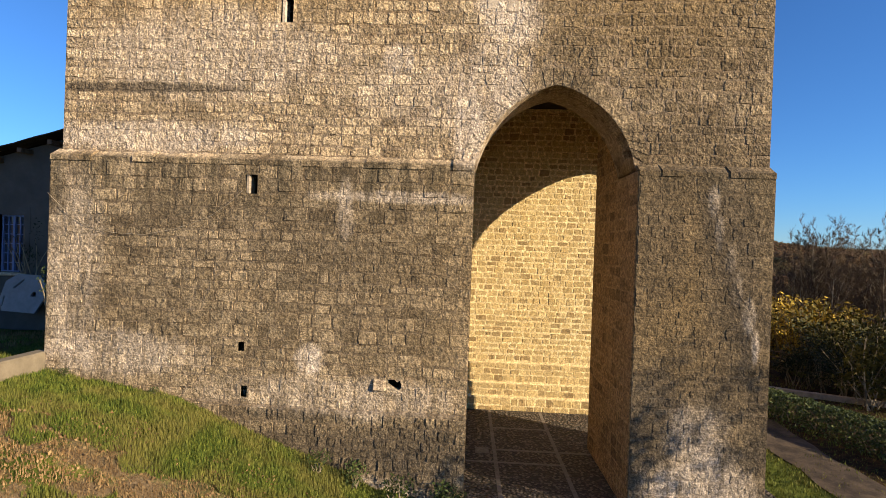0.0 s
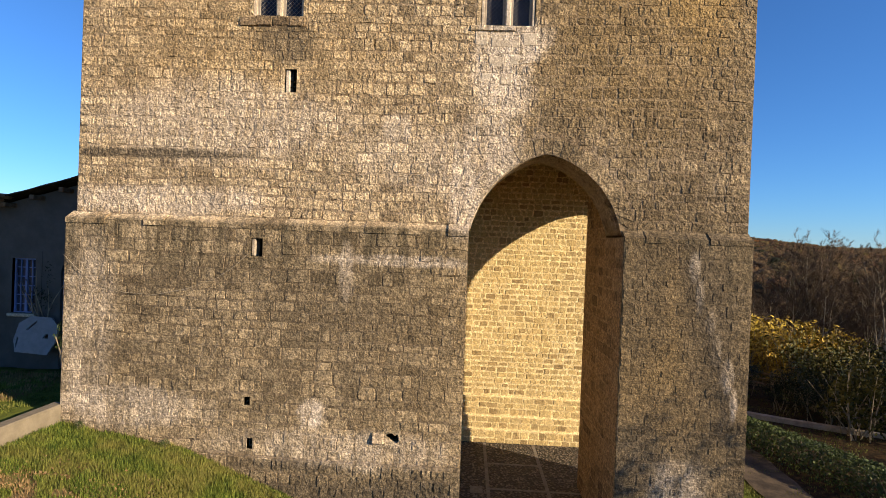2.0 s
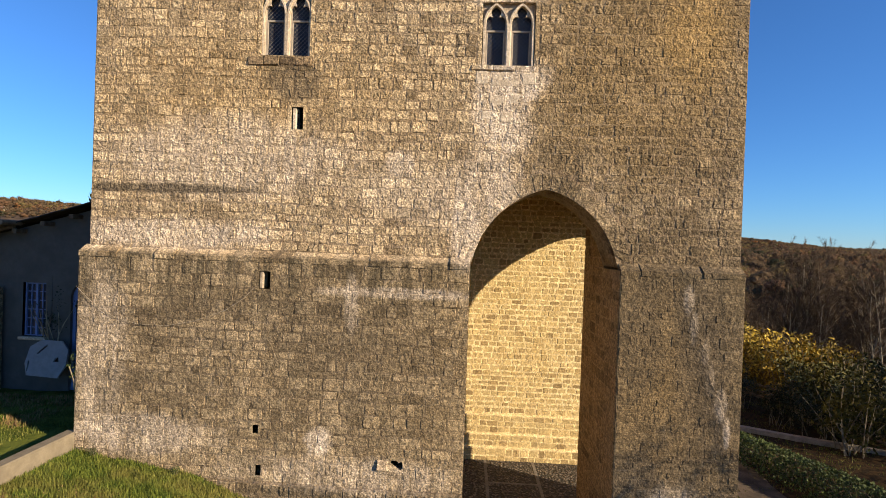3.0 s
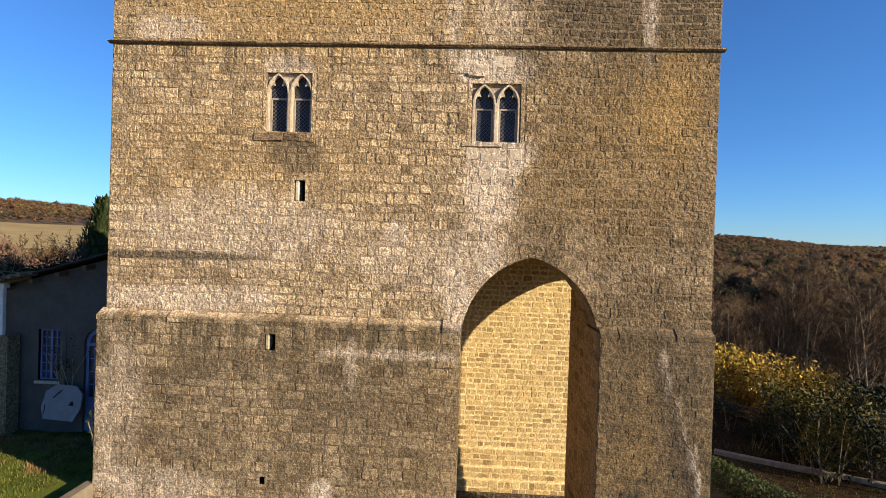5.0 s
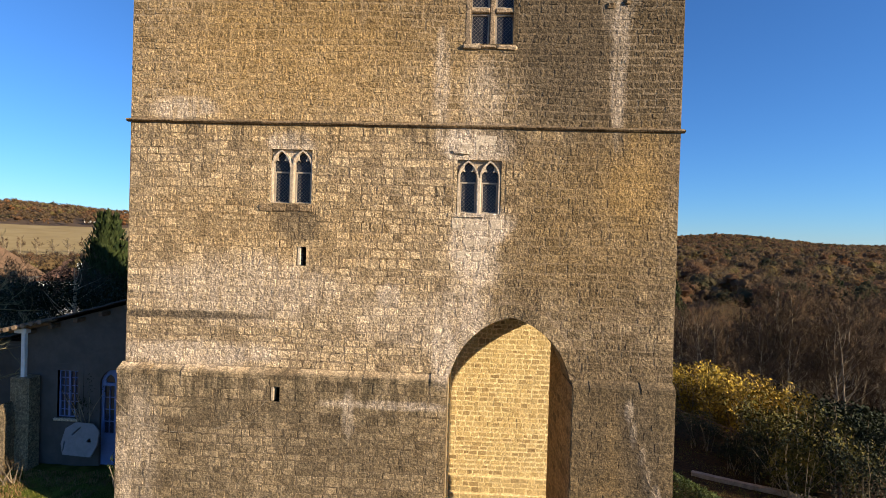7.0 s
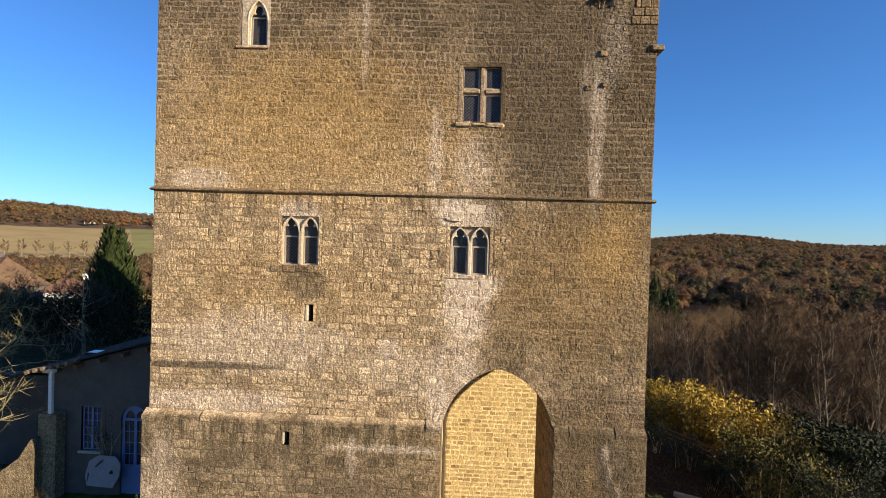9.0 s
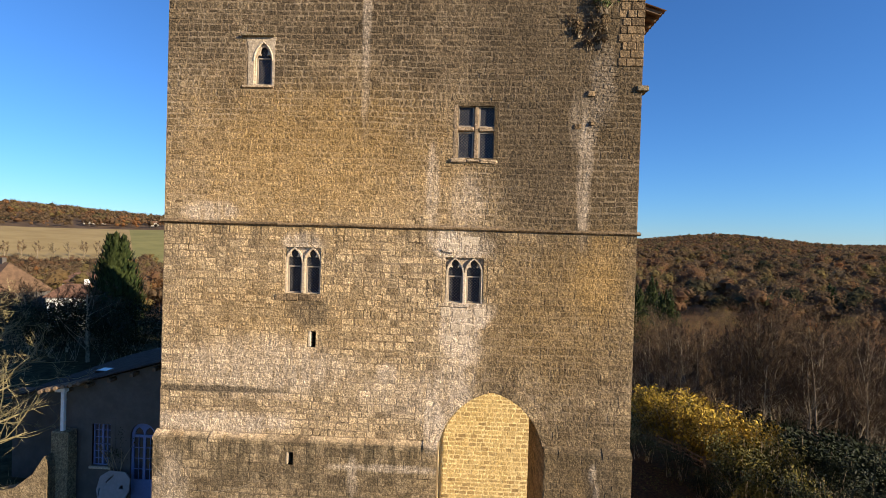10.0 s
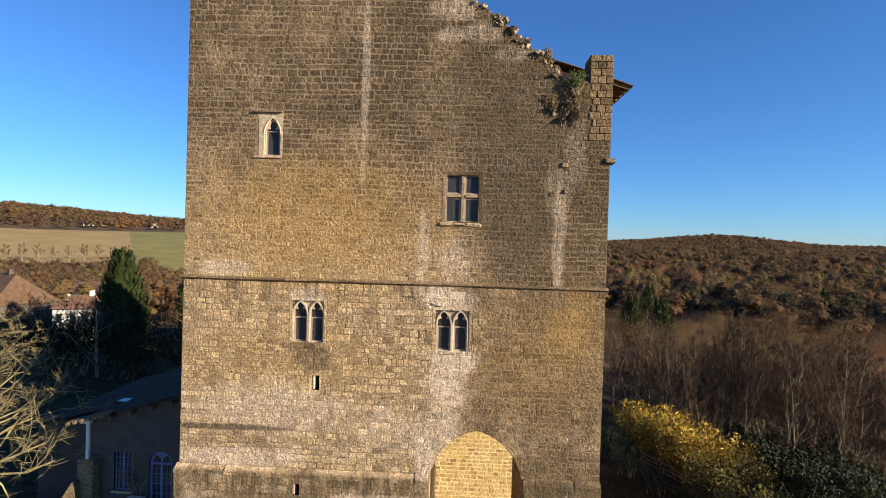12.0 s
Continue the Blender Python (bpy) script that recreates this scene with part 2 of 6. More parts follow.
PALE_WOOD = plain("bleached_wood", (0.33, 0.28, 0.22), 0.9, vary=0.25, scale=7, bump=0.4)
LEAD = plain("leadwork", (0.15, 0.135, 0.12), 0.8, 0.0, vary=0.3, scale=20)
# near-black that puts the shade of hollows into the colour
HOLLOW_SHADE = plain("painted_hollow_shade", (0.035, 0.028, 0.02), 0.95)


def glass(name):
    g = Graph(name, 0.12)
    g.bsdf.inputs["Specular IOR Level"].default_value = 0.18
    return g.done(g.mix(g.range(g.noise(3.0), 0.4, 0.6), (0.018, 0.022, 0.032), (0.03, 0.034, 0.045)), g.bump(g.noise(5.0, 2), 0.15, 0.02))


GLASS = glass("leaded_glass")


# ---- mesh helpers ----
def mesh_of(name, verts, faces, mat, smooth=False):
    data = bpy.data.meshes.new(name)
    data.from_pydata([tuple(v) for v in verts], [], faces)
    data.materials.append(mat)
    if smooth:
        data.polygons.foreach_set("use_smooth", [True] * len(data.polygons))
    data.update()
    return data


def joined(name, verts, faces, mat, parent=None, label="", kind="", smooth=False):
    ob = new(name, mesh_of(name, verts, faces, mat, smooth))
    ob.parent = parent
    return tagged(ob, label=label, kind=kind)


def part(name, bm, mat, parent=None, label="", smooth=False):
    data = bpy.data.meshes.new(name)
    bm.to_mesh(data)
    bm.free()
    data.materials.append(mat)
    if smooth:
        data.polygons.foreach_set("use_smooth", [True] * len(data.polygons))
    ob = new(name, data)
    ob.parent = parent
    return tagged(ob, label=label)


def empty(name, label="", category="", group="", at=(0, 0, 0), kind=""):
    ob = new(name)
    ob.empty_display_size = 0.2
    ob.location = at
    return tagged(ob, label, category, group, kind)


def box(x0, x1, y0, y1, z0, z1, bevel=0.0, bm=None, wear=0.0, seed=0):
    bm = bm or bmesh.new()
    made = bmesh.ops.create_cube(bm, size=1.0, matrix=Matrix.Translation(((x0 + x1) / 2, (y0 + y1) / 2, (z0 + z1) / 2)) @ Matrix.Diagonal((x1 - x0, y1 - y0, z1 - z0, 1)))
    if bevel:
        edges = list({e for v in made["verts"] for e in v.link_edges})
        bmesh.ops.bevel(bm, geom=edges, offset=bevel, segments=1, affect="EDGES")
    if wear:
        rng = random.Random(seed)
        for v in bm.verts:
            v.co += Vector((rng.uniform(-wear, wear), rng.uniform(-wear, wear), rng.uniform(-wear, wear)))
    return bm


def plate_mesh(name, rings, y0, y1, mat, axis="y"):
    """A wall slab with openings: the first ring is its outline, the others are holes, in (along, up)."""
    curve = bpy.data.curves.new(name, "CURVE")
    curve.dimensions, curve.fill_mode, curve.extrude = "2D", "BOTH", (y1 - y0) / 2
    for ring in rings:
        spline = curve.splines.new("POLY")
        spline.points.add(len(ring) - 1)
        for p, (a, b) in zip(spline.points, ring):
            p.co = (a, b, 0, 1)
        spline.use_cyclic_u = True
    temp = new("temp", curve)
    data = bpy.data.meshes.new_from_object(temp.evaluated_get(bpy.context.evaluated_depsgraph_get()))
    bpy.data.objects.remove(temp)
    bpy.data.curves.remove(curve)
    mid = (y0 + y1) / 2
    for v in data.vertices:
        a, b, c = v.co
        v.co = (a, mid - c, b) if axis == "y" else (mid + c, a, b)
    data.name = name
    data.materials.clear()
    data.materials.append(mat)
    data.update()
    return data


def rect(x0, x1, z0, z1):
    return [(x0, z0), (x1, z0), (x1, z1), (x0, z1)]


def pointed(x0, x1, z0, spring, apex, steps=9):
    """The outline of a pointed opening, from its left foot round to its right foot."""
    mid, half, rise = (x0 + x1) / 2, (x1 - x0) / 2, apex - spring
    r = (half * half + rise * rise) / (2 * half)
    full = math.asin(min(1, rise / r)) if r >= half else math.pi - math.asin(min(1, rise / r))
    side = [(x0 + r - r * math.cos(full * i / steps), spring + r * math.sin(full * i / steps)) for i in range(steps + 1)]
    right = [(x0 + x1 - a, b) for a, b in reversed(side[:-1])]
    return [(x0, z0), *side, *right, (x1, z0)]


# ---- stones ----
def stone_shape(rng, w, h, proud, seg=0.16):
    """One hewn stone lying in its bed, its face towards -y, centred on the origin: an uneven outline, a worn rim and a rough face."""
    nx, nz = 4, 3
    rim = min(0.01, 0.06 * min(w, h))
    corner = min(w, h) * rng.uniform(0.0, seg * 0.4)
    front, verts, faces = {}, [], []
    slope_x, slope_z = rng.uniform(-0.7, 0.7) * proud, rng.uniform(-0.7, 0.7) * proud
    for j in range(nz):
        for i in range(nx):
            u, v = i / (nx - 1) - 0.5, j / (nz - 1) - 0.5
            pull = corner if abs(u) == 0.5 and abs(v) == 0.5 else 0.0
            x = u * (w - 2 * rim) - math.copysign(pull, u) + rng.uniform(-0.012, 0.012)
            z = v * (h - 2 * rim) - math.copysign(pull * 0.6, v) + rng.uniform(-0.01, 0.01)
            front[i, j] = len(verts)
            verts.append((x, -proud * rng.uniform(0.25, 1.75) + slope_x * u + slope_z * v, z))
    for j in range(nz - 1):
        for i in range(nx - 1):
            faces.append((front[i, j], front[i + 1, j], front[i + 1, j + 1], front[i, j + 1]))
    around = [(i, 0) for i in range(nx)] + [(nx - 1, j) for j in range(1, nz)] + [(i, nz - 1) for i in range(nx - 2, -1, -1)] + [(0, j) for j in range(nz - 2, 0, -1)]
    back = []
    for i, j in around:
        x, _, z = verts[front[i, j]]
        back.append(len(verts))
        verts.append((x * w / (w - 2 * rim), 0.012, z * h / (h - 2 * rim)))
    for k in range(len(around)):
        m = (k + 1) % len(around)
        faces.append((front[around[k]], back[k], back[m], front[around[m]]))
    return verts, faces


def free_spans(a0, a1, z0, z1, blocks):
    """What is left of a course between a0 and a1 once the openings are taken out: spans (from, to, low, high)."""
    spans = [(a0, a1, z0, z1)]
    for block in blocks:
        got = block(z0, z1)
        if not got:
            continue
        b0, b1, low, high = got
        after = []
        for s0, s1, q0, q1 in spans:
            if b1 <= s0 or b0 >= s1:
                after.append((s0, s1, q0, q1))
                continue
            if b0 - s0 > 0.07:
                after.append((s0, b0, q0, q1))
            if s1 - b1 > 0.07:
                after.append((b1, s1, q0, q1))
            left, right = max(s0, b0), min(s1, b1)
            if low - q0 > 0.07:
                after.append((left, right, q0, low))
            if q1 - high > 0.07:
                after.append((left, right, high, q1))
        spans = after
    return spans


def block_rect(x0, x1, z0, z1):
    def block(c0, c1):
        if c1 <= z0 or c0 >= z1:
            return None
        return x0, x1, max(c0, z0), min(c1, z1)
    return block


def block_ring(ring):
    """The same for any outline: its widest reach within the course."""
    def block(c0, c1):
        got = []
        for k in range(7):
            c = c0 + (c1 - c0) * k / 6
            for (ax, az), (bx, bz) in zip(ring, ring[1:] + ring[:1]):
                if (az - c) * (bz - c) < 0:
                    got.append(ax + (bx - ax) * (c - az) / (bz - az))
        top = max(z for _, z in ring)
        return (min(got), max(got), c0, max(c1 if c1 < top else top, c0)) if got else None
    return block


def masonry(seed, a0, a1, z0, z1, blocks, course=(0.16, 0.27), length=(0.17, 0.44), gap=0.02, a1_at=None):
    """The beds of a wall: (centre along, centre up, width, height) for every stone."""
    rng = random.Random(seed)
    beds, z = [], z0
    while z < z1 - 0.05:
        h = min(rng.uniform(*course), z1 - z)
        if z1 - z - h < 0.12:
            h = z1 - z
        for s0, s1, q0, q1 in free_spans(a0, a1_at((z + h / 2)) if a1_at else a1, z, z + h, blocks):
            a = s0
            while a < s1 - 0.02:
                w = rng.uniform(*length) * (1.15 if h > 0.28 else 1.0)
                if s1 - a - w < 0.16:
                    w = s1 - a
                beds.append(((a + w / 2), (q0 + q1) / 2 + rng.uniform(-0.012, 0.012), w - gap * rng.uniform(0.3, 1.8), q1 - q0 - gap * rng.uniform(0.2, 2.4)))
                a += w
        z += h
    return [b for b in beds if b[2] > 0.04 and b[3] > 0.04]


def lay(name, beds, put, mat, parent, near, seed, proud=(0.003, 0.012), most=300):
    """Lays the stones of a wall: those near a point of the plan as pieces of their own, the others joined. put turns a place on the wall into a pose."""
    rng = random.Random(seed)
    beds = sorted(beds, key=lambda b: (b[0] - near[0]) ** 2 + (b[1] - near[1]) ** 2)
    kinds = [mesh_of(name, *stone_shape(rng, 0.42, 0.27, 0.018), mat) for _ in range(14)]
    for a, b, w, h in beds[:most]:
        ob = new(name, rng.choice(kinds))
        ob.parent = parent
        ob.matrix_basis = put(a, b) @ Matrix.Diagonal((w / 0.42, rng.uniform(*proud) / 0.018, h / 0.27, 1))
    verts, faces = [], []
    for a, b, w, h in beds[most:]:
        v, f = stone_shape(rng, w, h, rng.uniform(*proud))
        m, base = put(a, b), len(verts)
        verts += [m @ Vector(p) for p in v]
        faces += [tuple(i + base for i in q) for q in f]
    if verts:
        joined(name + "work", verts, faces, mat, parent, kind="stuff")


# ---- the tower ----
L, R, PL, PR, PY = -8.36, 6.68, -8.46, 6.7, -0.2
LEDGE, STRING, TOP = 7.66, 14.5, 27.0
ARCH = pointed(0.66, 4.0, -1.2, 7.3, 9.38)
RING = pointed(0.3, 4.36, -1.2, 7.3, 9.82)


def ruin(z):
    """How far right the broken wall still stands at a height."""
    steps = ((21.6, R), (21.7, 5.85), (21.85, 5.0), (22.1, 4.65), (22.5, 4.4), (22.95, 3.75), (23.4, 3.3), (23.85, 2.75), (24.3, 2.15), (24.6, 1.65), (25.3, 0.7), (26.0, -0.5), (27.2, -2.2))
    if z <= 21.6:
        return R
    for (za, xa), (zb, xb) in zip(steps, steps[1:]):
        if z <= zb:
            return xa + (xb - xa) * (z - za) / (zb - za)
    return -2.2


W_PAIR_A = (-4.38, -3.22, 12.30, 13.80)
W_PAIR_B = (0.74, 1.96, 12.16, 13.62)
W_CROSS = (0.99, 2.18, 16.72, 18.42)
W_SINGLE = (-5.62, -4.95, 18.92, 20.30)
SLIT = (-3.6, -3.33, 10.6, 11.12)
HOLES = ((-4.16, -3.9, 6.89, 7.29), (-4.2, -4.07, 3.56, 3.76), (-4.11, -3.98, 2.6, 2.84), (-1.02, -0.72, 2.88, 3.16))

upper_rings = [[(L, LEDGE), (0.68, LEDGE), *[p for p in ARCH[1:-1] if p[1] > LEDGE + 0.05], (3.98, LEDGE), (R, LEDGE), (R, 21.75), *[(ruin(z), z) for z in (21.8, 21.85, 22.1, 22.3, 22.65, 22.95, 23.4, 23.85, 24.3, 24.6, 25.3, 26.0, 27.0)], (L, TOP)]]
upper_rings += [rect(*w) for w in (W_PAIR_A, W_PAIR_B, W_CROSS, W_SINGLE, SLIT)]
wall_front = tagged(new("wall_front", plate_mesh("wall_front", upper_rings, 0.0, 1.25, MORTAR)), "weathered golden-brown ashlar front wall of the keep", "wall", kind="structure")
plinth_rings = [[(PL, -1.4), (0.66, -1.4), (0.66, LEDGE - 0.06), (PL, LEDGE - 0.06)]] + [rect(*h) for h in HOLES]
wall_plinth = tagged(new("wall_plinth", plate_mesh("wall_plinth", plinth_rings, PY, 1.25, MORTAR)), "dark stained battered plinth wall of the keep", "wall", kind="structure")
wall_pier = tagged(new("wall_pier", plate_mesh("wall_pier", [rect(4.0, PR, -1.4, LEDGE - 0.06)], PY, 3.25, MORTAR)), "massive stone corner pier beside the archway", "wall", kind="structure")
# dark sheet behind the openings in place of the shade inside
joined("hollow", *(lambda q: (q[0], q[1]))(([(-9, 1.2, 0), (0.5, 1.2, 0), (0.5, 1.2, 22), (-9, 1.2, 22)], [(0, 1, 2, 3)])), HOLLOW_SHADE, wall_front)


def chamfer(x0, x1, parent):
    bm = bmesh.new()
    n = max(2, int((x1 - x0) / 0.45))
    rng = random.Random(int(x0 * 10))
    for i in range(n):
        a, b = x0 + (x1 - x0) * i / n + 0.002, x0 + (x1 - x0) * (i + 1) / n - 0.002
        d = rng.uniform(-0.012, 0.02)
        pts = [(PY - 0.012 - d, LEDGE - 0.16), (PY - 0.012 - d, LEDGE - 0.06 + d), (0.02, LEDGE + 0.1 + d), (0.02, LEDGE - 0.16)]
        va = [bm.verts.new((a, p, q)) for p, q in pts]
        vb = [bm.verts.new((b, p, q)) for p, q in pts]
        for k in range(4):
            bm.faces.new((va[k], va[(k + 1) % 4], vb[(k + 1) % 4], vb[k]))
        bm.faces.new(va[::-1]), bm.faces.new(vb)
    bmesh.ops.recalc_face_normals(bm, faces=bm.faces)
    return part("ledge", bm, STONE, parent, "sloping weathered ledge")


chamfer(PL, 0.66, wall_plinth)
chamfer(4.0, PR, wall_pier)

# the upper stage behind the front wall: sides, back, and the chamber above the passage
left_wall = tagged(part("wall_left", box(L, L + 1.2, 1.25, 23.0, -1, 21.4), MORTAR), "long side wall of the keep", "wall", kind="structure")
back_wall = tagged(part("wall_back", box(L + 1.2, R - 1.2, 21.8, 23.0, -1, 21.4), MORTAR), "rear wall of the keep", "wall", kind="structure")
SIDE_ARCH = pointed(3.3, 6.28, 0.2, 7.7, 9.4)
side_rings = [[(1.25, LEDGE), (3.25, LEDGE), (3.25, 0), (3.3, 0), *SIDE_ARCH[1:-1], (6.28, 0), (23.0, 0), (23.0, 21.4), (1.25, 21.4)]]
right_wall = tagged(new("wall_right", plate_mesh("wall_right", side_rings, R - 1.3, R, MORTAR, axis="x")), "side wall of the keep pierced by a pointed arch", "wall", kind="structure")
pier_top = tagged(part("wall_pier_upper", box(4.0, R - 1.3, 1.25, 3.25, LEDGE - 0.06, 10.6), SHADED_JAMB_MORTAR), "upper part of the corner pier", "wall", kind="structure")
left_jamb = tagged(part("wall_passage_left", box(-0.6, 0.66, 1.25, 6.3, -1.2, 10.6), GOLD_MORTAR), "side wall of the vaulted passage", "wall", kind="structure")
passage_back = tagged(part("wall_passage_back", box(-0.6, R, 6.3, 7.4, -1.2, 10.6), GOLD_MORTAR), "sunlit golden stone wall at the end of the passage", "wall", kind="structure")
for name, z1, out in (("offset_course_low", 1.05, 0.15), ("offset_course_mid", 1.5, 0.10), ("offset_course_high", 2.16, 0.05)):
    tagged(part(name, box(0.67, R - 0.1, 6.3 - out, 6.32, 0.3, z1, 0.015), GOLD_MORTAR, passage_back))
# the passage's shade overhead is in the ceiling colour
ceiling = tagged(part("ceiling", box(-0.6, R - 1.3, 1.25, 6.3, 10.6, 11.0), HOLLOW_SHADE), "dark ceiling of the gate passage", "ceiling", kind="structure")
inner_floor = tagged(part("floor_upper", box(L + 1.2, R - 1.3, 1.25, 21.8, 21.0, 21.3), TIMBER), "timber floor under the roof", "floor", kind="structure")

# beds of stone
windows = [block_rect(W_PAIR_A[0] - 0.1, W_PAIR_A[1] + 0.1, W_PAIR_A[2] - 0.2, W_PAIR_A[3] + 0.12), block_rect(W_PAIR_B[0] - 0.1, W_PAIR_B[1] + 0.1, W_PAIR_B[2] - 0.15, W_PAIR_B[3] + 0.1),
           block_rect(W_CROSS[0] - 0.1, W_CROSS[1] + 0.1, W_CROSS[2] - 0.14, W_CROSS[3] + 0.1), block_rect(W_SINGLE[0] - 0.22, W_SINGLE[1] + 0.05, W_SINGLE[2] - 0.16, W_SINGLE[3] + 0.2),
           block_rect(SLIT[0] - 0.1, SLIT[1] + 0.07, SLIT[2] - 0.12, SLIT[3] + 0.1)]


def sway(a, b):
    """The slow rise and fall of hand-laid beds, and the turn of a stone in them."""
    return 0.07 * noise.noise((a * 0.33, b * 0.6, 7.0)), 2.2 * noise.noise((a * 0.9, b * 0.9, 3.0))


def front_put(a, b, y=0.0):
    up, turn = sway(a, b)
    return pose(a, y, b + (up if b > LEDGE + 0.4 or y < 0 else 0), 0, turn, 0)


def plinth_put(a, b):
    return front_put(a, b, PY)


low_beds = masonry(11, L, R, LEDGE + 0.1, STRING - 0.06, [block_ring(RING), *windows])
high_beds = masonry(12, L, R, STRING + 0.08, 26.9, windows, course=(0.14, 0.27), length=(0.13, 0.42), gap=0.026, a1_at=ruin)


# ---- the ground ----
def lerp_list(v, table):
    if v <= table[0][0]:
        return table[0][1]
    for (a, b), (c, d) in zip(table, table[1:]):
        if v <= c:
            return b + (d - b) * (v - a) / (c - a)
    return table[-1][1]


def smooth(v, a, b):
    u = min(1.0, max(0.0, (v - a) / (b - a)))
    return u * u * (3 - 2 * u)


LAWN_FOOT = ((-8.5, 2.95), (-5.6, 2.54), (-4.36, 2.1), (-3.14, 1.64), (-1.93, 1.18), (-1.33, 0.89), (-0.2, 0.6), (0.7, 0.52), (5.0, 0.45), (9.0, 0.48))


def land(x, y):
    """Height of the ground."""
    bank = lerp_list(x, LAWN_FOOT) + 0.02 * max(0, -y)
    right = 0.48 - 4.6 * smooth(math.hypot(x, y), 20, 46)
    if x > 7:
        bank = right
    yard = 3.05 - 0.03 * max(0, y - 4)
    near = bank if y < 0 else bank + (yard - bank) * smooth(x, -8.2, -8.9)
    if x < -8.9:
        near = yard
    if y > 0.5 and -8 < x < 9:
        near = min(near, 0.55)
    # the far country: a valley to the right, a slope of fields and hills beyond
    d = math.hypot(x, y)
    away = smooth(d, 22, 75)
    valley_right = -6.0 * smooth(x, 5, 60)
    ang = math.degrees(math.atan2(x, y))
    more = 1 + 0.62 * smooth(ang, -20, -45)
    far = lerp_list(d, ((0, 1), (60, 1), (150, -6), (300, -9), (430, 3), (560, 15), (700, 24), (900, 27 * more), (1200, 32 * more), (2000, 50), (4000, 50)))
    if ang > 5:
        far = lerp_list(d, ((0, 0), (60, -8), (150, -12), (400, -10), (700, 2), (1100, 14), (1700, 27 + 30 * math.exp(-((ang - 26.5) / 7) ** 2)), (2600, 20), (4000, 20)))
    far += 2.0 * noise.noise((x / 160, y / 160, 0.3)) * smooth(d, 150, 500)
    far += 9.0 * (noise.noise((x / 420, y / 420, 3.3))) * smooth(d, 600, 1300)
    rough = 0.05 * noise.noise((x * 0.9, y * 0.9, 1.7)) + 0.02 * noise.noise((x * 3.1, y * 3.1, 4.2))
    if 0.4 < x < 6.8 and -0.3 < y < 8:
        rough = 0
    return near * (1 - away) + (far + valley_right * (1 - smooth(d, 100, 400)) * 0.5) * away + rough


def spread(lo, hi, near_lo, near_hi, step, grow):
    vals = list(np.arange(near_lo, near_hi + step / 2, step))
    v, s = vals[-1], step
    while v < hi:
        s *= grow
        v += s
        vals.append(min(v, hi))
    v, s = near_lo, step
    while v > lo:
        s *= grow
        v -= s
        vals.insert(0, max(v, lo))
    return vals


def ground_material():
    g = Graph("ground", 0.97)
    x, y, z = g.split()
    patch, fine, broad = g.noise(1.3, 5, 0.65), g.noise(22, 4, 0.7), g.noise(0.12, 4, 0.6)
    grass = g.mix(g.range(patch, 0.35, 0.65), (0.06, 0.085, 0.014), (0.15, 0.165, 0.03))
    earth = g.mix(g.range(fine, 0.3, 0.7), (0.13, 0.09, 0.05), (0.24, 0.17, 0.095))
    leaf = g.mix(g.range(g.noise(6, 5), 0.35, 0.65), (0.02, 0.015, 0.009), (0.058, 0.034, 0.015))
    # worn patches of the lawn
    bare = g.math("MULTIPLY", g.range(y, -2.2, -3.2), g.range(g.noise(0.9, 6, 0.7), 0.40, 0.52))
    col = g.mix(bare, grass, earth)
    # leaf litter under the woods
    col = g.mix(g.math("MULTIPLY", g.range(x, 8.5, 10.0), g.range(broad, 0.2, 0.4)), col, leaf)
    # the keep's shade on the yard, put into the ground colour
    painted_shade = g.math("MULTIPLY", g.range(x, -9.0, -10.0), g.range(y, 3.2, 4.2))
    col = g.mix(g.math("MULTIPLY", painted_shade, 0.85), col, g.mix(g.range(patch, 0.35, 0.65), (0.016, 0.015, 0.012), (0.035, 0.032, 0.024)))
    far = g.range(g.node("ShaderNodeVectorMath", g.place, operation="LENGTH").outputs["Value"], 60, 120)
    wood = g.mix(g.range(broad, 0.35, 0.65), (0.10, 0.07, 0.044), (0.15, 0.10, 0.06))
    col = g.mix(far, col, wood)
    # two fields on the slope to the left: ploughed tan and young green
    turn = g.math("ARCTAN2", x, y)
    dist = g.node("ShaderNodeVectorMath", g.place, operation="LENGTH").outputs["Value"]
    left = g.math("LESS_THAN", turn, 0.0)
    band = g.math("MULTIPLY", g.math("GREATER_THAN", dist, 250.0), g.math("LESS_THAN", dist, 610.0))
    band = g.math("MULTIPLY", band, left)
    split = g.math("LESS_THAN", turn, radians(-34.5))
    tan_band = g.math("MULTIPLY", g.math("GREATER_THAN", dist, 350.0), split)
    green_band = g.math("SUBTRACT", 1.0, split)
    stripe = g.noise(0.05, 3, 0.6)
    col = g.mix(g.math("MULTIPLY", band, green_band), col, g.mix(g.range(stripe, 0.3, 0.7), (0.20, 0.19, 0.07), (0.26, 0.235, 0.09)))
    col = g.mix(g.math("MULTIPLY", band, tan_band), col, g.mix(g.range(stripe, 0.3, 0.7), (0.31, 0.225, 0.10), (0.38, 0.285, 0.13)))
    g.bsdf.inputs["Specular IOR Level"].default_value = 0.05
    return g.done(col, g.bump(fine, 0.7, 0.05))


GROUND = ground_material()
gx = spread(-3500, 3500, -24, 24, 0.4, 1.16)
gy = spread(-400, 4200, -14, 24, 0.4, 1.16)
ground_verts = [(x, y, land(x, y)) for y in gy for x in gx]
nx = len(gx)
ground_faces = [(j * nx + i, j * nx + i + 1, (j + 1) * nx + i + 1, (j + 1) * nx + i) for j in range(len(gy) - 1) for i in range(nx - 1)
                if not (gx[i] > L + 0.3 and gx[i + 1] < R - 0.2 and gy[j] > 0.2 and gy[j + 1] < 14.5)]
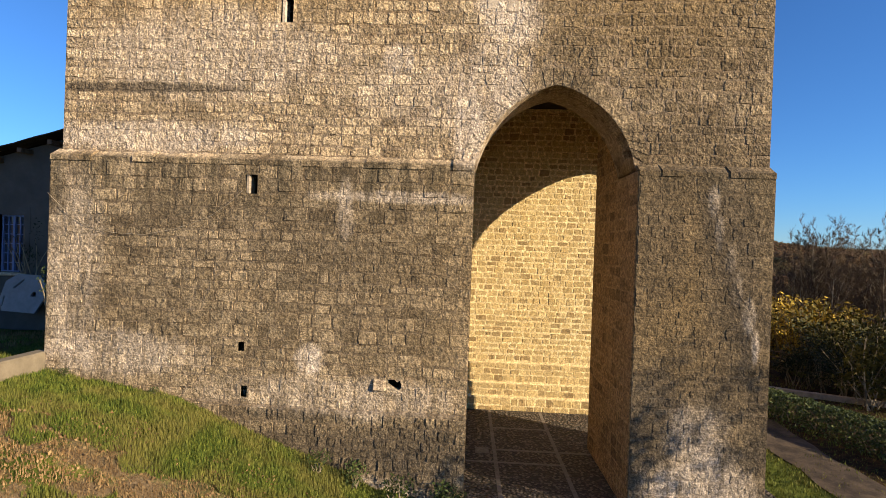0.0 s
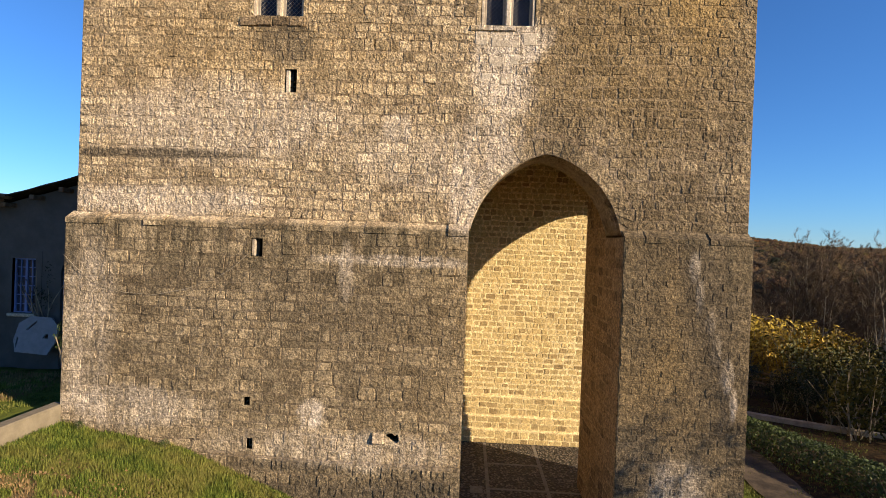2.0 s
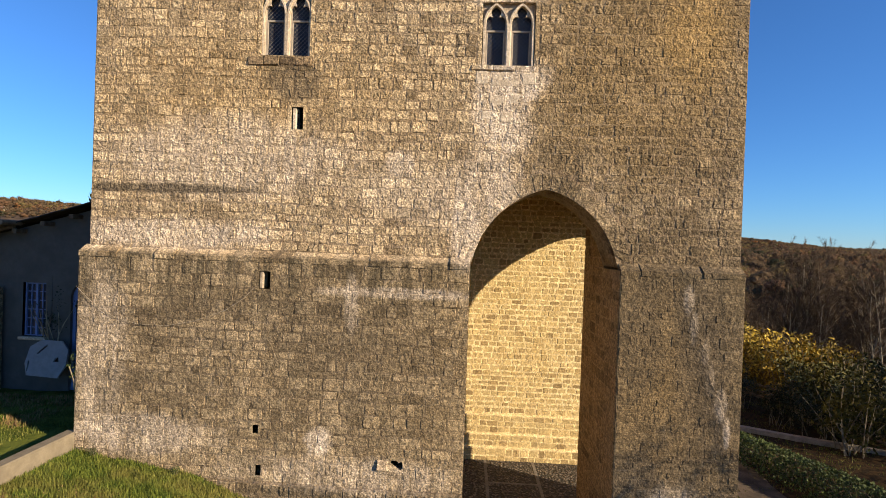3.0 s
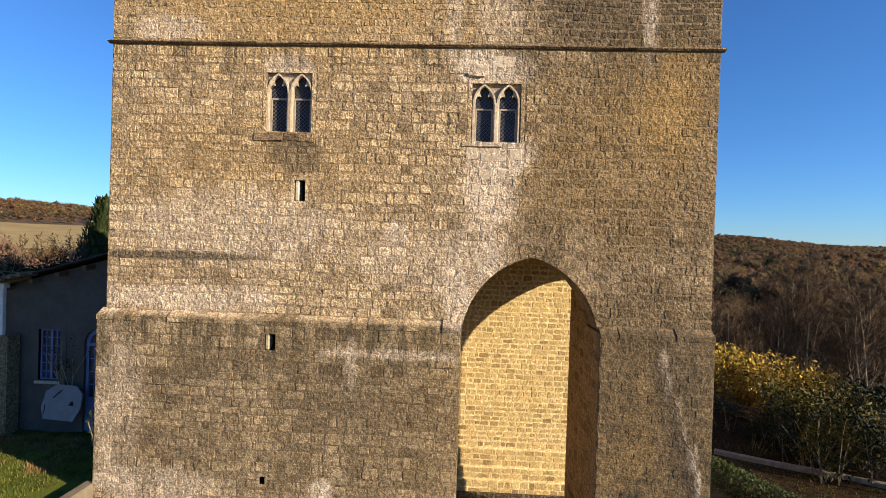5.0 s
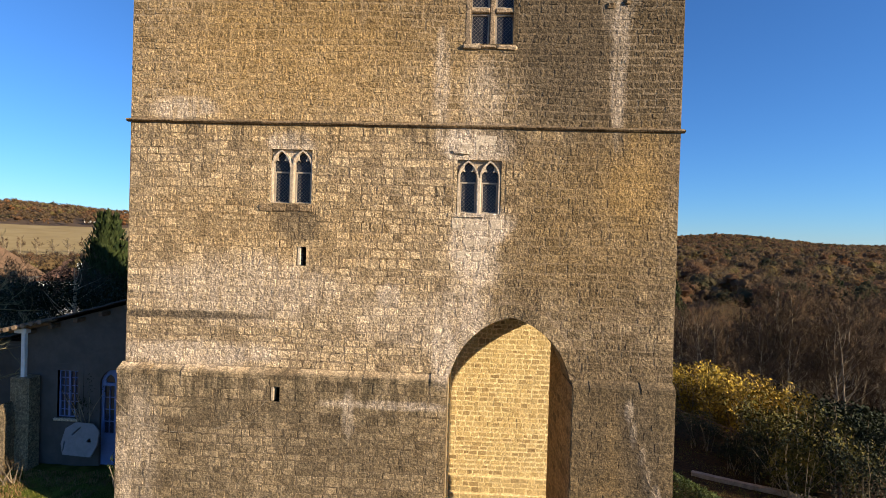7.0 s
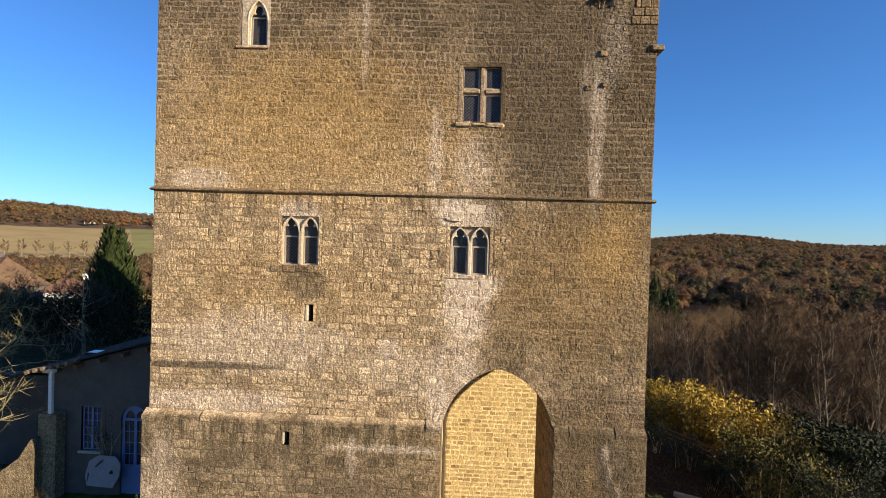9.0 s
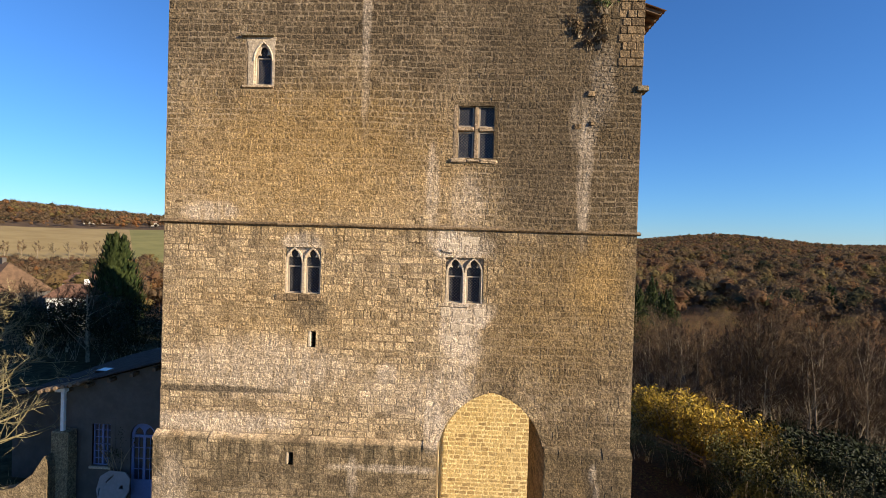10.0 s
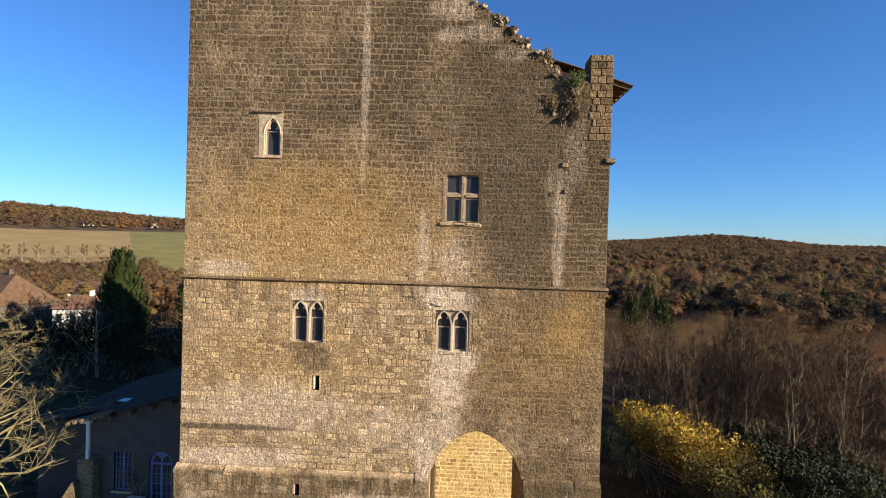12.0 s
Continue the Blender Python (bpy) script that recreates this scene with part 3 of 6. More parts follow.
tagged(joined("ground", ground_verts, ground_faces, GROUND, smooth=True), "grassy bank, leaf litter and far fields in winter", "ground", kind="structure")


def cobble_material():
    g = Graph("cobbled_paving", 0.85)
    cell = g.node("ShaderNodeTexVoronoi", g.place)
    cell.inputs["Scale"].default_value = 13.0
    tone = g.mix(g.range(cell.outputs["Color"], 0.2, 0.8), (0.085, 0.064, 0.046), (0.19, 0.15, 0.108))
    tone = g.mix(g.range(cell.outputs["Distance"], 0.35, 0.6), tone, (0.05, 0.042, 0.03))
    return g.done(tone, g.bump(g.math("SUBTRACT", 1.0, cell.outputs["Distance"]), 0.9, 0.05))


COBBLE = cobble_material()
passage_floor = tagged(part("floor_passage", box(0.3, 7.6, -1.5, 6.5, 0.0, 0.6), COBBLE), "cobbled passage floor", "floor", kind="structure")
KERB = plain("worn_kerb_stone", (0.19, 0.16, 0.125), 0.85, vary=0.25, scale=8, bump=0.4)
for x0, x1, y0, y1 in ((1.40, 1.50, -1.4, 6.1), (3.05, 3.15, -1.4, 6.1), (0.7, 1.4, 1.95, 2.05), (1.5, 3.05, 1.95, 2.05), (3.15, 3.98, 2.75, 2.85), (1.5, 3.05, 2.75, 2.85), (1.5, 3.05, 4.4, 4.5)):
    part("paving_strip", box(x0, x1, y0, y1, 0.59, 0.606, 0.004), KERB, passage_floor)
part("drain_cover", box(0.95, 1.3, 2.5, 2.9, 0.59, 0.61, 0.006), KERB, passage_floor)


# ---- stonework of the openings ----
def tube(points, radii, sides=6, bm=None):
    """A round bar through the points, tapering."""
    bm = bm or bmesh.new()
    rings = []
    for i, p in enumerate(points):
        a, b = points[max(0, i - 1)], points[min(len(points) - 1, i + 1)]
        way = (Vector(b) - Vector(a)).normalized()
        side = way.orthogonal().normalized()
        up = way.cross(side)
        rings.append([bm.verts.new(Vector(p) + radii[i] * (math.cos(2 * math.pi * k / sides) * side + math.sin(2 * math.pi * k / sides) * up)) for k in range(sides)])
    for ra, rb in zip(rings, rings[1:]):
        for k in range(sides):
            bm.faces.new((ra[k], ra[(k + 1) % sides], rb[(k + 1) % sides], rb[k]))
    bm.faces.new(rings[0][::-1]), bm.faces.new(rings[-1])
    return bm


def trefoil(xc, w, z0, spring):
    """The outline of a light with a cusped head."""
    left = [(-w / 2, z0), (-w / 2, spring), (-w * 0.49, spring + 0.1), (-w * 0.43, spring + 0.17), (-w * 0.31, spring + 0.21), (-w * 0.17, spring + 0.19)]
    r, zc = w * 0.25, spring + 0.3
    top = [(r * math.cos(a), zc + r * math.sin(a) * (1.25 if a < math.pi and a > 0 else 1)) for a in np.linspace(math.pi * 1.2, -math.pi * 0.2, 10)]
    right = [(-a, b) for a, b in reversed(left)]
    return [(xc + a, b) for a, b in left + top + right]


def lattice(x0, x1, z0, z1, y, step=0.1, r=0.005):
    """Lead cames in diamonds within a rectangle."""
    bm = bmesh.new()
    w, h = x1 - x0, z1 - z0
    for sign in (1, -1):
        c = -h
        while c < w:
            a, b = max(0.0, c), min(w, c + h)
            if b - a > 0.02:
                xa, xb = (x0 + a, x0 + b) if sign > 0 else (x1 - a, x1 - b)
                tube([(xa, y, z0 + a - c), (xb, y, z0 + b - c)], [r, r], 4, bm)
            c += step
    return bm


def stone_plate(name, rings, y0, y1, mat, parent, label=""):
    ob = new(name, plate_mesh(name, rings, y0, y1, mat))
    ob.parent = parent
    return tagged(ob, label=label)


def light_pane(xc, w, z0, z1, y, parent, bars=True, cut=0.58):
    """One leaded light: glass, lead diamonds, and a wooden casement with a transom."""
    pane = part("pane", box(xc - w / 2 - 0.03, xc + w / 2 + 0.03, y, y + 0.012, z0 - 0.02, z1 + 0.02), GLASS, parent, "dark leaded glass")
    part("lattice", lattice(xc - w / 2, xc + w / 2, z0, z1, y - 0.005, r=0.005), LEAD, pane, "pale lead cames")
    if bars:
        bm = bmesh.new()
        zc = z0 + cut * (z1 - z0)
        a, b = xc - w / 2, xc + w / 2
        for p, q, c, d in ((a - 0.02, a + 0.016, z0, z1), (b - 0.016, b + 0.02, z0, z1), (a + 0.016, b - 0.016, zc, zc + 0.045), (a + 0.016, a + 0.05, z0 + 0.035, zc), (b - 0.05, b - 0.016, z0 + 0.035, zc), (a + 0.016, b - 0.016, z0, z0 + 0.035)):
            box(p, q, y - 0.035, y - 0.008, c, d, 0.005, bm)
        part("casement", bm, PALE_WOOD, pane, "bleached wooden casement")


def pair_window(name, x0, x1, z0, z1, sill, label):
    top = tagged(empty(name, label, "window", "tower windows", (x0, 0, z0)), kind="structure")
    inv = Matrix.Translation((-x0, 0, -z0))
    xm, w = (x0 + x1) / 2, 0.46
    qa, qb = xm - 0.295, xm + 0.295
    spring = z1 - 0.5
    arches = [pointed(q - 0.24, q + 0.24, z0 + 0.015, spring, z1 - 0.07) for q in (qa, qb)]
    hoods = [pointed(q - 0.285, q + 0.285, z0 + 0.013, spring, z1 - 0.02) for q in (qa, qb)]
    stone_plate("surround", [rect(x0 - 0.08, x1 + 0.08, z0 - 0.02, z1 + 0.08), rect(x0 + 0.01, x1 - 0.01, z0 + 0.01, z1 - 0.01)], -0.006, 0.2, STONE, top, "weathered stone surround")
    stone_plate("spandrel", [rect(x0, x1, z0, z1), *hoods], 0.11, 0.15, DRESSED, top, "sunken stone spandrels")
    for q, arch, hood in zip((qa, qb), arches, hoods):
        stone_plate("arch", [hood, arch], 0.012, 0.14, DRESSED, top, "pale arched head of the light")
        stone_plate("cusps", [pointed(q - 0.25, q + 0.25, z0 + 0.012, spring, z1 - 0.06), trefoil(q, w, z0 + 0.022, spring - 0.02)], 0.05, 0.09, DRESSED, top, "cusped head of the light")
        light_pane(q, w, z0 + 0.02, z1 - 0.06, 0.175, top)
    part("mullion", box(xm - 0.062, xm + 0.062, 0.0, 0.2, z0, spring + 0.02, 0.025), DRESSED, top, "slim stone mullion")
    rng = random.Random(len(label))
    a, b, out, low, mat, n = sill
    for i in range(n):
        p, q = a + (b - a) * i / n, a + (b - a) * (i + 1) / n - 0.006
        part("window_sill", box(p, q, -out + rng.uniform(-0.02, 0.02), 0.22, z0 - low + rng.uniform(-0.015, 0.015), z0 + rng.uniform(-0.03, 0.008), 0.02, wear=0.012, seed=i), mat, top, "worn stained sill stone" if mat is RUBBLE else "")
    for ob in top.children:
        ob.matrix_basis = inv @ ob.matrix_basis
    return top


# pale repair stones under the second window
rng = random.Random(17)
for x, z, w, h in ((0.62, 11.72, 0.32, 0.36), (0.98, 11.68, 0.66, 0.32), (1.68, 11.72, 0.34, 0.3), (0.95, 11.24, 0.4, 0.26), (1.4, 11.3, 0.34, 0.24), (0.78, 10.92, 0.36, 0.22), (1.2, 10.86, 0.3, 0.28), (0.72, 13.78, 0.44, 0.3), (1.2, 13.8, 0.62, 0.5)):
    part("repair_stone", box(x, x + w, -0.008 - rng.uniform(0, 0.006), 0.05, z, z + h, 0.03, wear=0.008, seed=int(x * 50)), DRESSED, wall_front, "pale repair stone")


pair_window("window_1", *W_PAIR_A, (-4.68, -3.17, 0.05, 0.22, RUBBLE, 4), "two-light gothic window with cusped heads over a worn projecting sill")
pair_window("window_2", *W_PAIR_B, (0.52, 2.04, 0.03, 0.13, STONE, 3), "two-light gothic window with moulded heads and pale repairs")


def cross_window(name, x0, x1, z0, z1):
    top = tagged(empty(name, "mullion-and-transom cross window with leaded panes", "window", "tower windows", (0, 0, 0)), kind="structure")
    stone_plate("surround", [rect(x0 - 0.1, x1 + 0.1, z0 - 0.04, z1 + 0.1), rect(x0 + 0.03, x1 - 0.03, z0 + 0.03, z1 - 0.03)], -0.006, 0.22, STONE, top, "weathered stone surround")
    xm, zm = (x0 + x1) / 2, z0 + 0.56 * (z1 - z0)
    part("mullion", box(xm - 0.075, xm + 0.075, 0.035, 0.22, z0, z1, 0.03, wear=0.008), WARM_DRESSED, top, "worn stone mullion")
    for a, b in ((x0, xm - 0.075), (xm + 0.075, x1)):
        part("transom", box(a, b, 0.01, 0.2, zm - 0.075, zm + 0.065, 0.03, wear=0.008), WARM_DRESSED, top, "worn stone transom")
        for c, d in ((z0, zm - 0.07), (zm + 0.06, z1)):
            light_pane((a + b) / 2, b - a, c + 0.02, d - 0.02, 0.14, top, bars=False)
            stone_plate("casement", [rect(a + 0.004, b - 0.004, c + 0.01, d - 0.01), rect(a + 0.05, b - 0.05, c + 0.055, d - 0.055)], 0.1, 0.13, PALE_WOOD, top, "bleached wooden casement")
    part("jamb", box(x0 - 0.13, x0 + 0.012, -0.02, 0.2, z0, z1, 0.02, wear=0.01), WARM_DRESSED, top, "worn pale jamb")
    rng = random.Random(6)
    for p, q in ((x0 - 0.18, x0 + 0.3), (x0 + 0.3, x0 + 0.72), (x0 + 0.72, x1 + 0.1)):
        part("window_sill", box(p, q - 0.01, -0.06 - rng.uniform(0, 0.03), 0.2, z0 - 0.12, z0 + rng.uniform(-0.03, 0.02), 0.03, wear=0.02, seed=int(p * 9)), WARM_DRESSED, top, "chipped stone sill")


cross_window("window_3", *W_CROSS)


def single_window(name, x0, x1, z0, z1):
    top = tagged(empty(name, "small single-light gothic window under a drip stone", "window", "tower windows", (0, 0, 0)), kind="structure")
    xm, w = (x0 + x1) / 2 + 0.03, 0.5
    spring = z1 - 0.62
    arch = pointed(xm - 0.3, xm + 0.3, z0 + 0.012, spring, z1 - 0.02)
    stone_plate("surround", [[(x0 - 0.12, z0 - 0.02), (x1 + 0.07, z0 - 0.02), (x1 + 0.07, z1 - 0.1), (x1 + 0.1, z1 + 0.14), (x0 - 0.2, z1 + 0.14), (x0 - 0.12, z1 - 0.15)], arch], -0.014, 0.1, DRESSED, top, "pale dressed stone surround")
    stone_plate("cusps", [pointed(xm - 0.33, xm + 0.33, z0 + 0.008, spring, z1 + 0.01), trefoil(xm, w, z0 + 0.02, spring)], 0.05, 0.1, DRESSED, top, "cusped stone head")
    part("moulding", tube([(a, -0.012, b) for a, b in arch[1:-1]], [0.03] * len(arch[1:-1]), 6), DRESSED, top, "pale arched moulding")
    light_pane(xm, w, z0 + 0.02, z1 - 0.1, 0.15, top, cut=0.66)
    part("drip_stone", box(x0 - 0.34, x1 + 0.06, -0.12, 0.2, z1 + 0.14, z1 + 0.2, 0.015, wear=0.006), MOSSY, top, "thin dark drip stone")
    part("window_sill", box(x0 - 0.3, x1 + 0.05, -0.06, 0.2, z0 - 0.1, z0 - 0.02, 0.02, wear=0.008), WARM_DRESSED, top, "worn stone sill")


single_window("window_4", *W_SINGLE)

slit = tagged(empty("window_5", "narrow slit window with iron bars", "window", "tower windows"), kind="structure")
stone_plate("surround", [rect(SLIT[0] - 0.1, SLIT[1] + 0.07, SLIT[2] - 0.12, SLIT[3] + 0.1), rect(*SLIT)], -0.006, 0.25, STONE, slit)
# paler stone on the left only: sunlight put into the jamb's colour
part("jamb", box(SLIT[0], SLIT[0] + 0.1, 0.03, 0.25, SLIT[2], SLIT[3], 0.02), DRESSED, slit, "left jamb in pale stone for the sun on it")
part("window_bar", tube([(-3.45, 0.1, 10.6), (-3.45, 0.1, 11.12)], [0.012, 0.012]), IRON, slit)
for z in (10.74, 10.87, 11.0):
    part("window_bar", tube([(-3.6, 0.1, z), (-3.33, 0.1, z)], [0.009, 0.009]), IRON, slit)

# square putlog holes, and the broken one with its stub of stone
for i, (a, b, c, d) in enumerate(HOLES[:3]):
    stone_plate("putlog_frame", [rect(a - 0.09, b + 0.05, c - 0.05, d + 0.04), rect(a, b, c, d)], PY - 0.012, PY + 0.12, STONE, wall_plinth)
a, b, c, d = HOLES[0]
# the sun on this jamb is helped by a paler stone colour
part("putlog_jamb", box(a, a + 0.09, PY + 0.01, PY + 0.3, c, d, 0.02), DRESSED, wall_plinth, "left jamb of the hole, its sunlight in the pale colour")
stone_plate("hole_rim", [rect(-1.06, -0.66, 2.84, 3.2), [(-1.0, 3.1), (-0.86, 3.12), (-0.8, 3.06), (-0.74, 3.1), (-0.7, 2.95), (-0.76, 2.9), (-0.84, 2.92), (-0.94, 2.97), (-1.0, 3.02)]], PY - 0.012, PY + 0.1, STONE, wall_plinth, "broken rim of the hole")
bm = box(-1.31, -1.03, PY - 0.045, PY + 0.1, 2.86, 3.13, 0.04, wear=0.03, seed=4)
part("stub_stone", bm, WARM_DRESSED, wall_plinth, "pale stub of a projecting stone")


def string_course():
    rng = random.Random(5)
    x = L - 0.1
    while x < R + 0.1:
        w = min(rng.uniform(0.8, 1.7), R + 0.1 - x)
        bm = bmesh.new()
        sag = rng.uniform(-0.008, 0.008)
        pts = [(0.03, STRING - 0.05), (-0.05, STRING - 0.04), (-0.095, STRING - 0.005), (-0.09, STRING + 0.025), (0.03, STRING + 0.075)]
        ends = []
        for e in (x + 0.004, x + w - 0.004):
            ends.append([bm.verts.new((e, p + rng.uniform(-0.008, 0.008), q + sag + rng.uniform(-0.006, 0.006))) for p, q in pts])
        for k in range(5):
            bm.faces.new((ends[0][k], ends[0][(k + 1) % 5], ends[1][(k + 1) % 5], ends[1][k]))
        bm.faces.new(ends[0][::-1]), bm.faces.new(ends[1])
        bmesh.ops.recalc_face_normals(bm, faces=bm.faces)
        part("string_course", bm, RUBBLE, wall_front)
        x += w


string_course()


def voussoirs():
    rng = random.Random(8)
    lower = [p for p in ARCH[1:-1] if p[1] > LEDGE + 0.02]
    ring = [p for p in RING[1:-1] if p[1] > LEDGE + 0.02]

    def along(line, u):
        total = [0]
        for (a, b), (c, d) in zip(line, line[1:]):
            total.append(total[-1] + math.hypot(c - a, d - b))
        s = u * total[-1]
        for k in range(len(line) - 1):
            if s <= total[k + 1] + 1e-9:
                f = (s - total[k]) / (total[k + 1] - total[k])
                return (line[k][0] + f * (line[k + 1][0] - line[k][0]), line[k][1] + f * (line[k + 1][1] - line[k][1]))
        return line[-1]
    n = 25
    for i in range(n):
        u0, u1 = (i + 0.04) / n, (i + 0.96) / n
        out = rng.uniform(0.86, 1.02)
        q = [along(lower, u0), along(lower, u1), along(ring, u1), along(ring, u0)]
        q[2] = tuple(q[1][k] + out * (q[2][k] - q[1][k]) for k in (0, 1))
        q[3] = tuple(q[0][k] + out * (q[3][k] - q[0][k]) for k in (0, 1))
        bm = bmesh.new()
        f = -rng.uniform(0.003, 0.014)
        mid = (sum(a for a, _ in q) / 4, sum(b for _, b in q) / 4)
        front = [bm.verts.new((mid[0] + 0.96 * (a - mid[0]), f, mid[1] + 0.96 * (b - mid[1]))) for a, b in q]
        rim = [bm.verts.new((a, 0.004, b)) for a, b in q]
        back = [bm.verts.new((a, 0.5, b)) for a, b in q]
        bm.faces.new(front)
        for k in range(4):
            m = (k + 1) % 4
            bm.faces.new((front[k], rim[k], rim[m], front[m])), bm.faces.new((rim[k], back[k], back[m], rim[m]))
        bmesh.ops.recalc_face_normals(bm, faces=bm.faces)
        part("voussoir", bm, STONE, wall_front)


voussoirs()

# the ruined corner: turret, rubble edge, corbel, plants
turret = tagged(empty("corner_turret", "broken corner turret of squared stone blocks", "turret"), kind="structure")
rng = random.Random(31)
for row in range(12):
    z = 19.7 + row * 0.25
    cuts = (5.9, 6.28, 6.7) if row % 2 else (5.9, 6.16, 6.45, 6.7)
    for a, b in zip(cuts, cuts[1:]):
        part("block", box(a + (0.06 * (row % 3) if a == 5.9 and row < 8 else 0), b - 0.012, -0.03 + rng.uniform(-0.012, 0.012), 0.85 if z > 21.6 else 0.1, z, z + 0.24, 0.02, wear=0.008, seed=row), RUBBLE, turret)
rubble_verts, rubble_faces = [], []
for k in range(300):
    z = 21.75 + 5.2 * rng.random() ** 1.4
    x = ruin(z) - abs(rng.gauss(0, 0.18)) + 0.05
    y = rng.uniform(-0.03, 1.2)
    w, h = rng.uniform(0.1, 0.32), rng.uniform(0.08, 0.22)
    v, f = stone_shape(rng, w, h, rng.uniform(0.05, 0.12), 0.3)
    m = pose(x, y, z + rng.uniform(-0.05, 0.08), rng.uniform(-30, 30), rng.uniform(-35, 35), rng.uniform(-60, 60))
    base = len(rubble_verts)
    rubble_verts += [m @ Vector(p) for p in v]
    rubble_faces += [tuple(i + base for i in q) for q in f]
joined("rubble", rubble_verts, rubble_faces, WARM_DRESSED, wall_front, kind="stuff")
part("corbel", box(6.5, 6.86, -0.1, 0.35, 18.92, 19.1, 0.03, wear=0.015), MOSSY, wall_front, "dark stub of a corbel")
for x, z, w, h in ((5.1, 17.85, 0.16, 0.12), (4.62, 17.75, 0.2, 0.14), (5.0, 18.75, 0.25, 0.16), (0.62, 13.75, 0.42, 0.12)):
    part("loose_stone", box(x, x + w, -0.06, 0.1, z, z + h, 0.025, wear=0.02, seed=int(x * 9)), STONE if z < 14 else RUBBLE, wall_front)

# ---- the roof behind the broken gable ----
keep_roof = tagged(empty("keep_roof", "low clay-tiled roof behind the ruined gable", "roof"), kind="structure")


def tiled_slope(name, x_low, z_low, x_high, z_high, y0, y1, parent, pitch=0.24, mat=None):
    """A slope of half-round tiles whose rows run from the eave up to the ridge."""
    n = int((y1 - y0) / pitch) * 4
    rows = 12
    verts, faces = [], []
    length = math.hypot(x_high - x_low, z_high - z_low)
    for j in range(rows + 1):
        f = j / rows
        for i in range(n + 1):
            y = y0 + (y1 - y0) * i / n
            wave = 0.045 * abs(math.sin(math.pi * i / 4)) + 0.02 * (j % 2)
            verts.append((x_low + f * (x_high - x_low), y, z_low + f * (z_high - z_low) + wave + 0.012 * noise.noise((y * 3, f * 9, 2))))
    for j in range(rows):
        for i in range(n):
            a = j * (n + 1) + i
            faces.append((a, a + 1, a + n + 2, a + n + 1))
    ob = joined(name, verts, faces, mat or TILE, parent, smooth=False)
    mod = ob.modifiers.new("thickness", "SOLIDIFY")
    mod.thickness = 0.03
    return ob


tiled_slope("tile_slope", 7.85, 22.05, -0.9, 24.76, 1.3, 23.3, keep_roof)
tiled_slope("tile_slope", -9.1, 22.05, -0.9, 24.76, 1.3, 23.3, keep_roof)
part("ridge_beam", tube([(-0.9, 1.3, 24.58), (-0.9, 23.2, 24.58)], [0.12, 0.12], 8), TIMBER, keep_roof)
# added dark sheet: the shade of the open void under the roof
gable = [(2.0, 21.3), (6.6, 21.3), (6.6, 22.33), (2.0, 23.76)]
tagged(new("gable_boards", plate_mesh("gable_boards", [gable], 1.5, 1.54, HOLLOW_SHADE)), label="dark sheet for the shaded void under the roof").parent = keep_roof
for k in range(43):
    y = 1.45 + k * 0.5
    bm = bmesh.new()
    bmesh.ops.create_cube(bm, size=1, matrix=Matrix.Translation((7.0, y, 22.2)) @ pose(0, 0, 0, 0, 17.2, 0) @ Matrix.Diagonal((1.5, 0.09, 0.11, 1)))
    part("rafter", bm, TIMBER, keep_roof)

# footing courses that stand a little proud of the plinth, and the scar on the pier
footing = tagged(part("wall_footing", box(-5.9, 0.655, PY - 0.05, PY, -1.2, 2.44), MORTAR), "rough projecting footing of the plinth", "wall", kind="structure")
rng = random.Random(91)
scar_line = ((5.42, 7.2), (5.5, 6.95), (5.67, 6.33), (5.9, 5.86), (6.01, 5.27), (6.28, 4.7), (6.42, 4.1), (6.45, 3.5))
bm = bmesh.new()
ridge = []
for (xa, za), (xb, zb) in zip(scar_line, scar_line[1:]):
    for k in range(8):
        f = k / 8
        x, z = xa + (xb - xa) * f + rng.uniform(-0.035, 0.035), za + (zb - za) * f
        ridge.append([bm.verts.new((x - 0.42, PY + 0.01, z)), bm.verts.new((x, PY - rng.uniform(0.04, 0.052), z)), bm.verts.new((x + 0.03, PY + 0.01, z))])
for ra, rb in zip(ridge, ridge[1:]):
    for k in range(2):
        bm.faces.new((ra[k], ra[k + 1], rb[k + 1], rb[k]))
bmesh.ops.recalc_face_normals(bm, faces=bm.faces)
part("scar_ridge", bm, MORTAR, wall_pier, "ragged pale scar of an older wall")
facing = part("jamb_facing", box(3.985, 4.0, PY + 0.03, 3.24, 0.55, LEDGE - 0.06), SHADED_JAMB_MORTAR, wall_pier, "brown stone facing of the jamb, its shade in the colour")


# ---- the house beside the keep ----
HY = 3.7


def rake(x):
    return 7.62 + 0.28 * (x + 15.2)


H_WIN = (-13.3, -12.55, 4.72, 6.42)
H_DOOR = pointed(-11.75, -10.72, 3.0, 6.0, 6.5)
house = empty("house", "old grey-plastered house in the shade of the keep", "house", at=(-12, HY, 3))
house_inv = Matrix.Translation((12, -HY, -3))


def of_house(ob, parent=None):
    if parent is None:
        ob.parent = house
        ob.matrix_basis = house_inv @ ob.matrix_basis
    return ob


wall_ring = [(-14.5, 1.5), (-8.5, 1.5), (-8.5, rake(-8.5)), (-14.5, rake(-14.5))]
OLD_ROOF = plain("dark_old_tile", (0.04, 0.03, 0.024), 0.9, vary=0.4, scale=3, bump=0.5)
house_wall = of_house(new("wall", plate_mesh("wall", [wall_ring, rect(*H_WIN), H_DOOR], HY, HY + 0.5, PLASTER)))
of_house(part("side_wall", box(-14.5, -14.05, HY + 0.5, 6.4, 1.5, 7.62), PLASTER))
of_house(part("wing_wall", box(-18.6, -14.5, 5.9, 6.4, 1.5, 6.9), PLASTER))
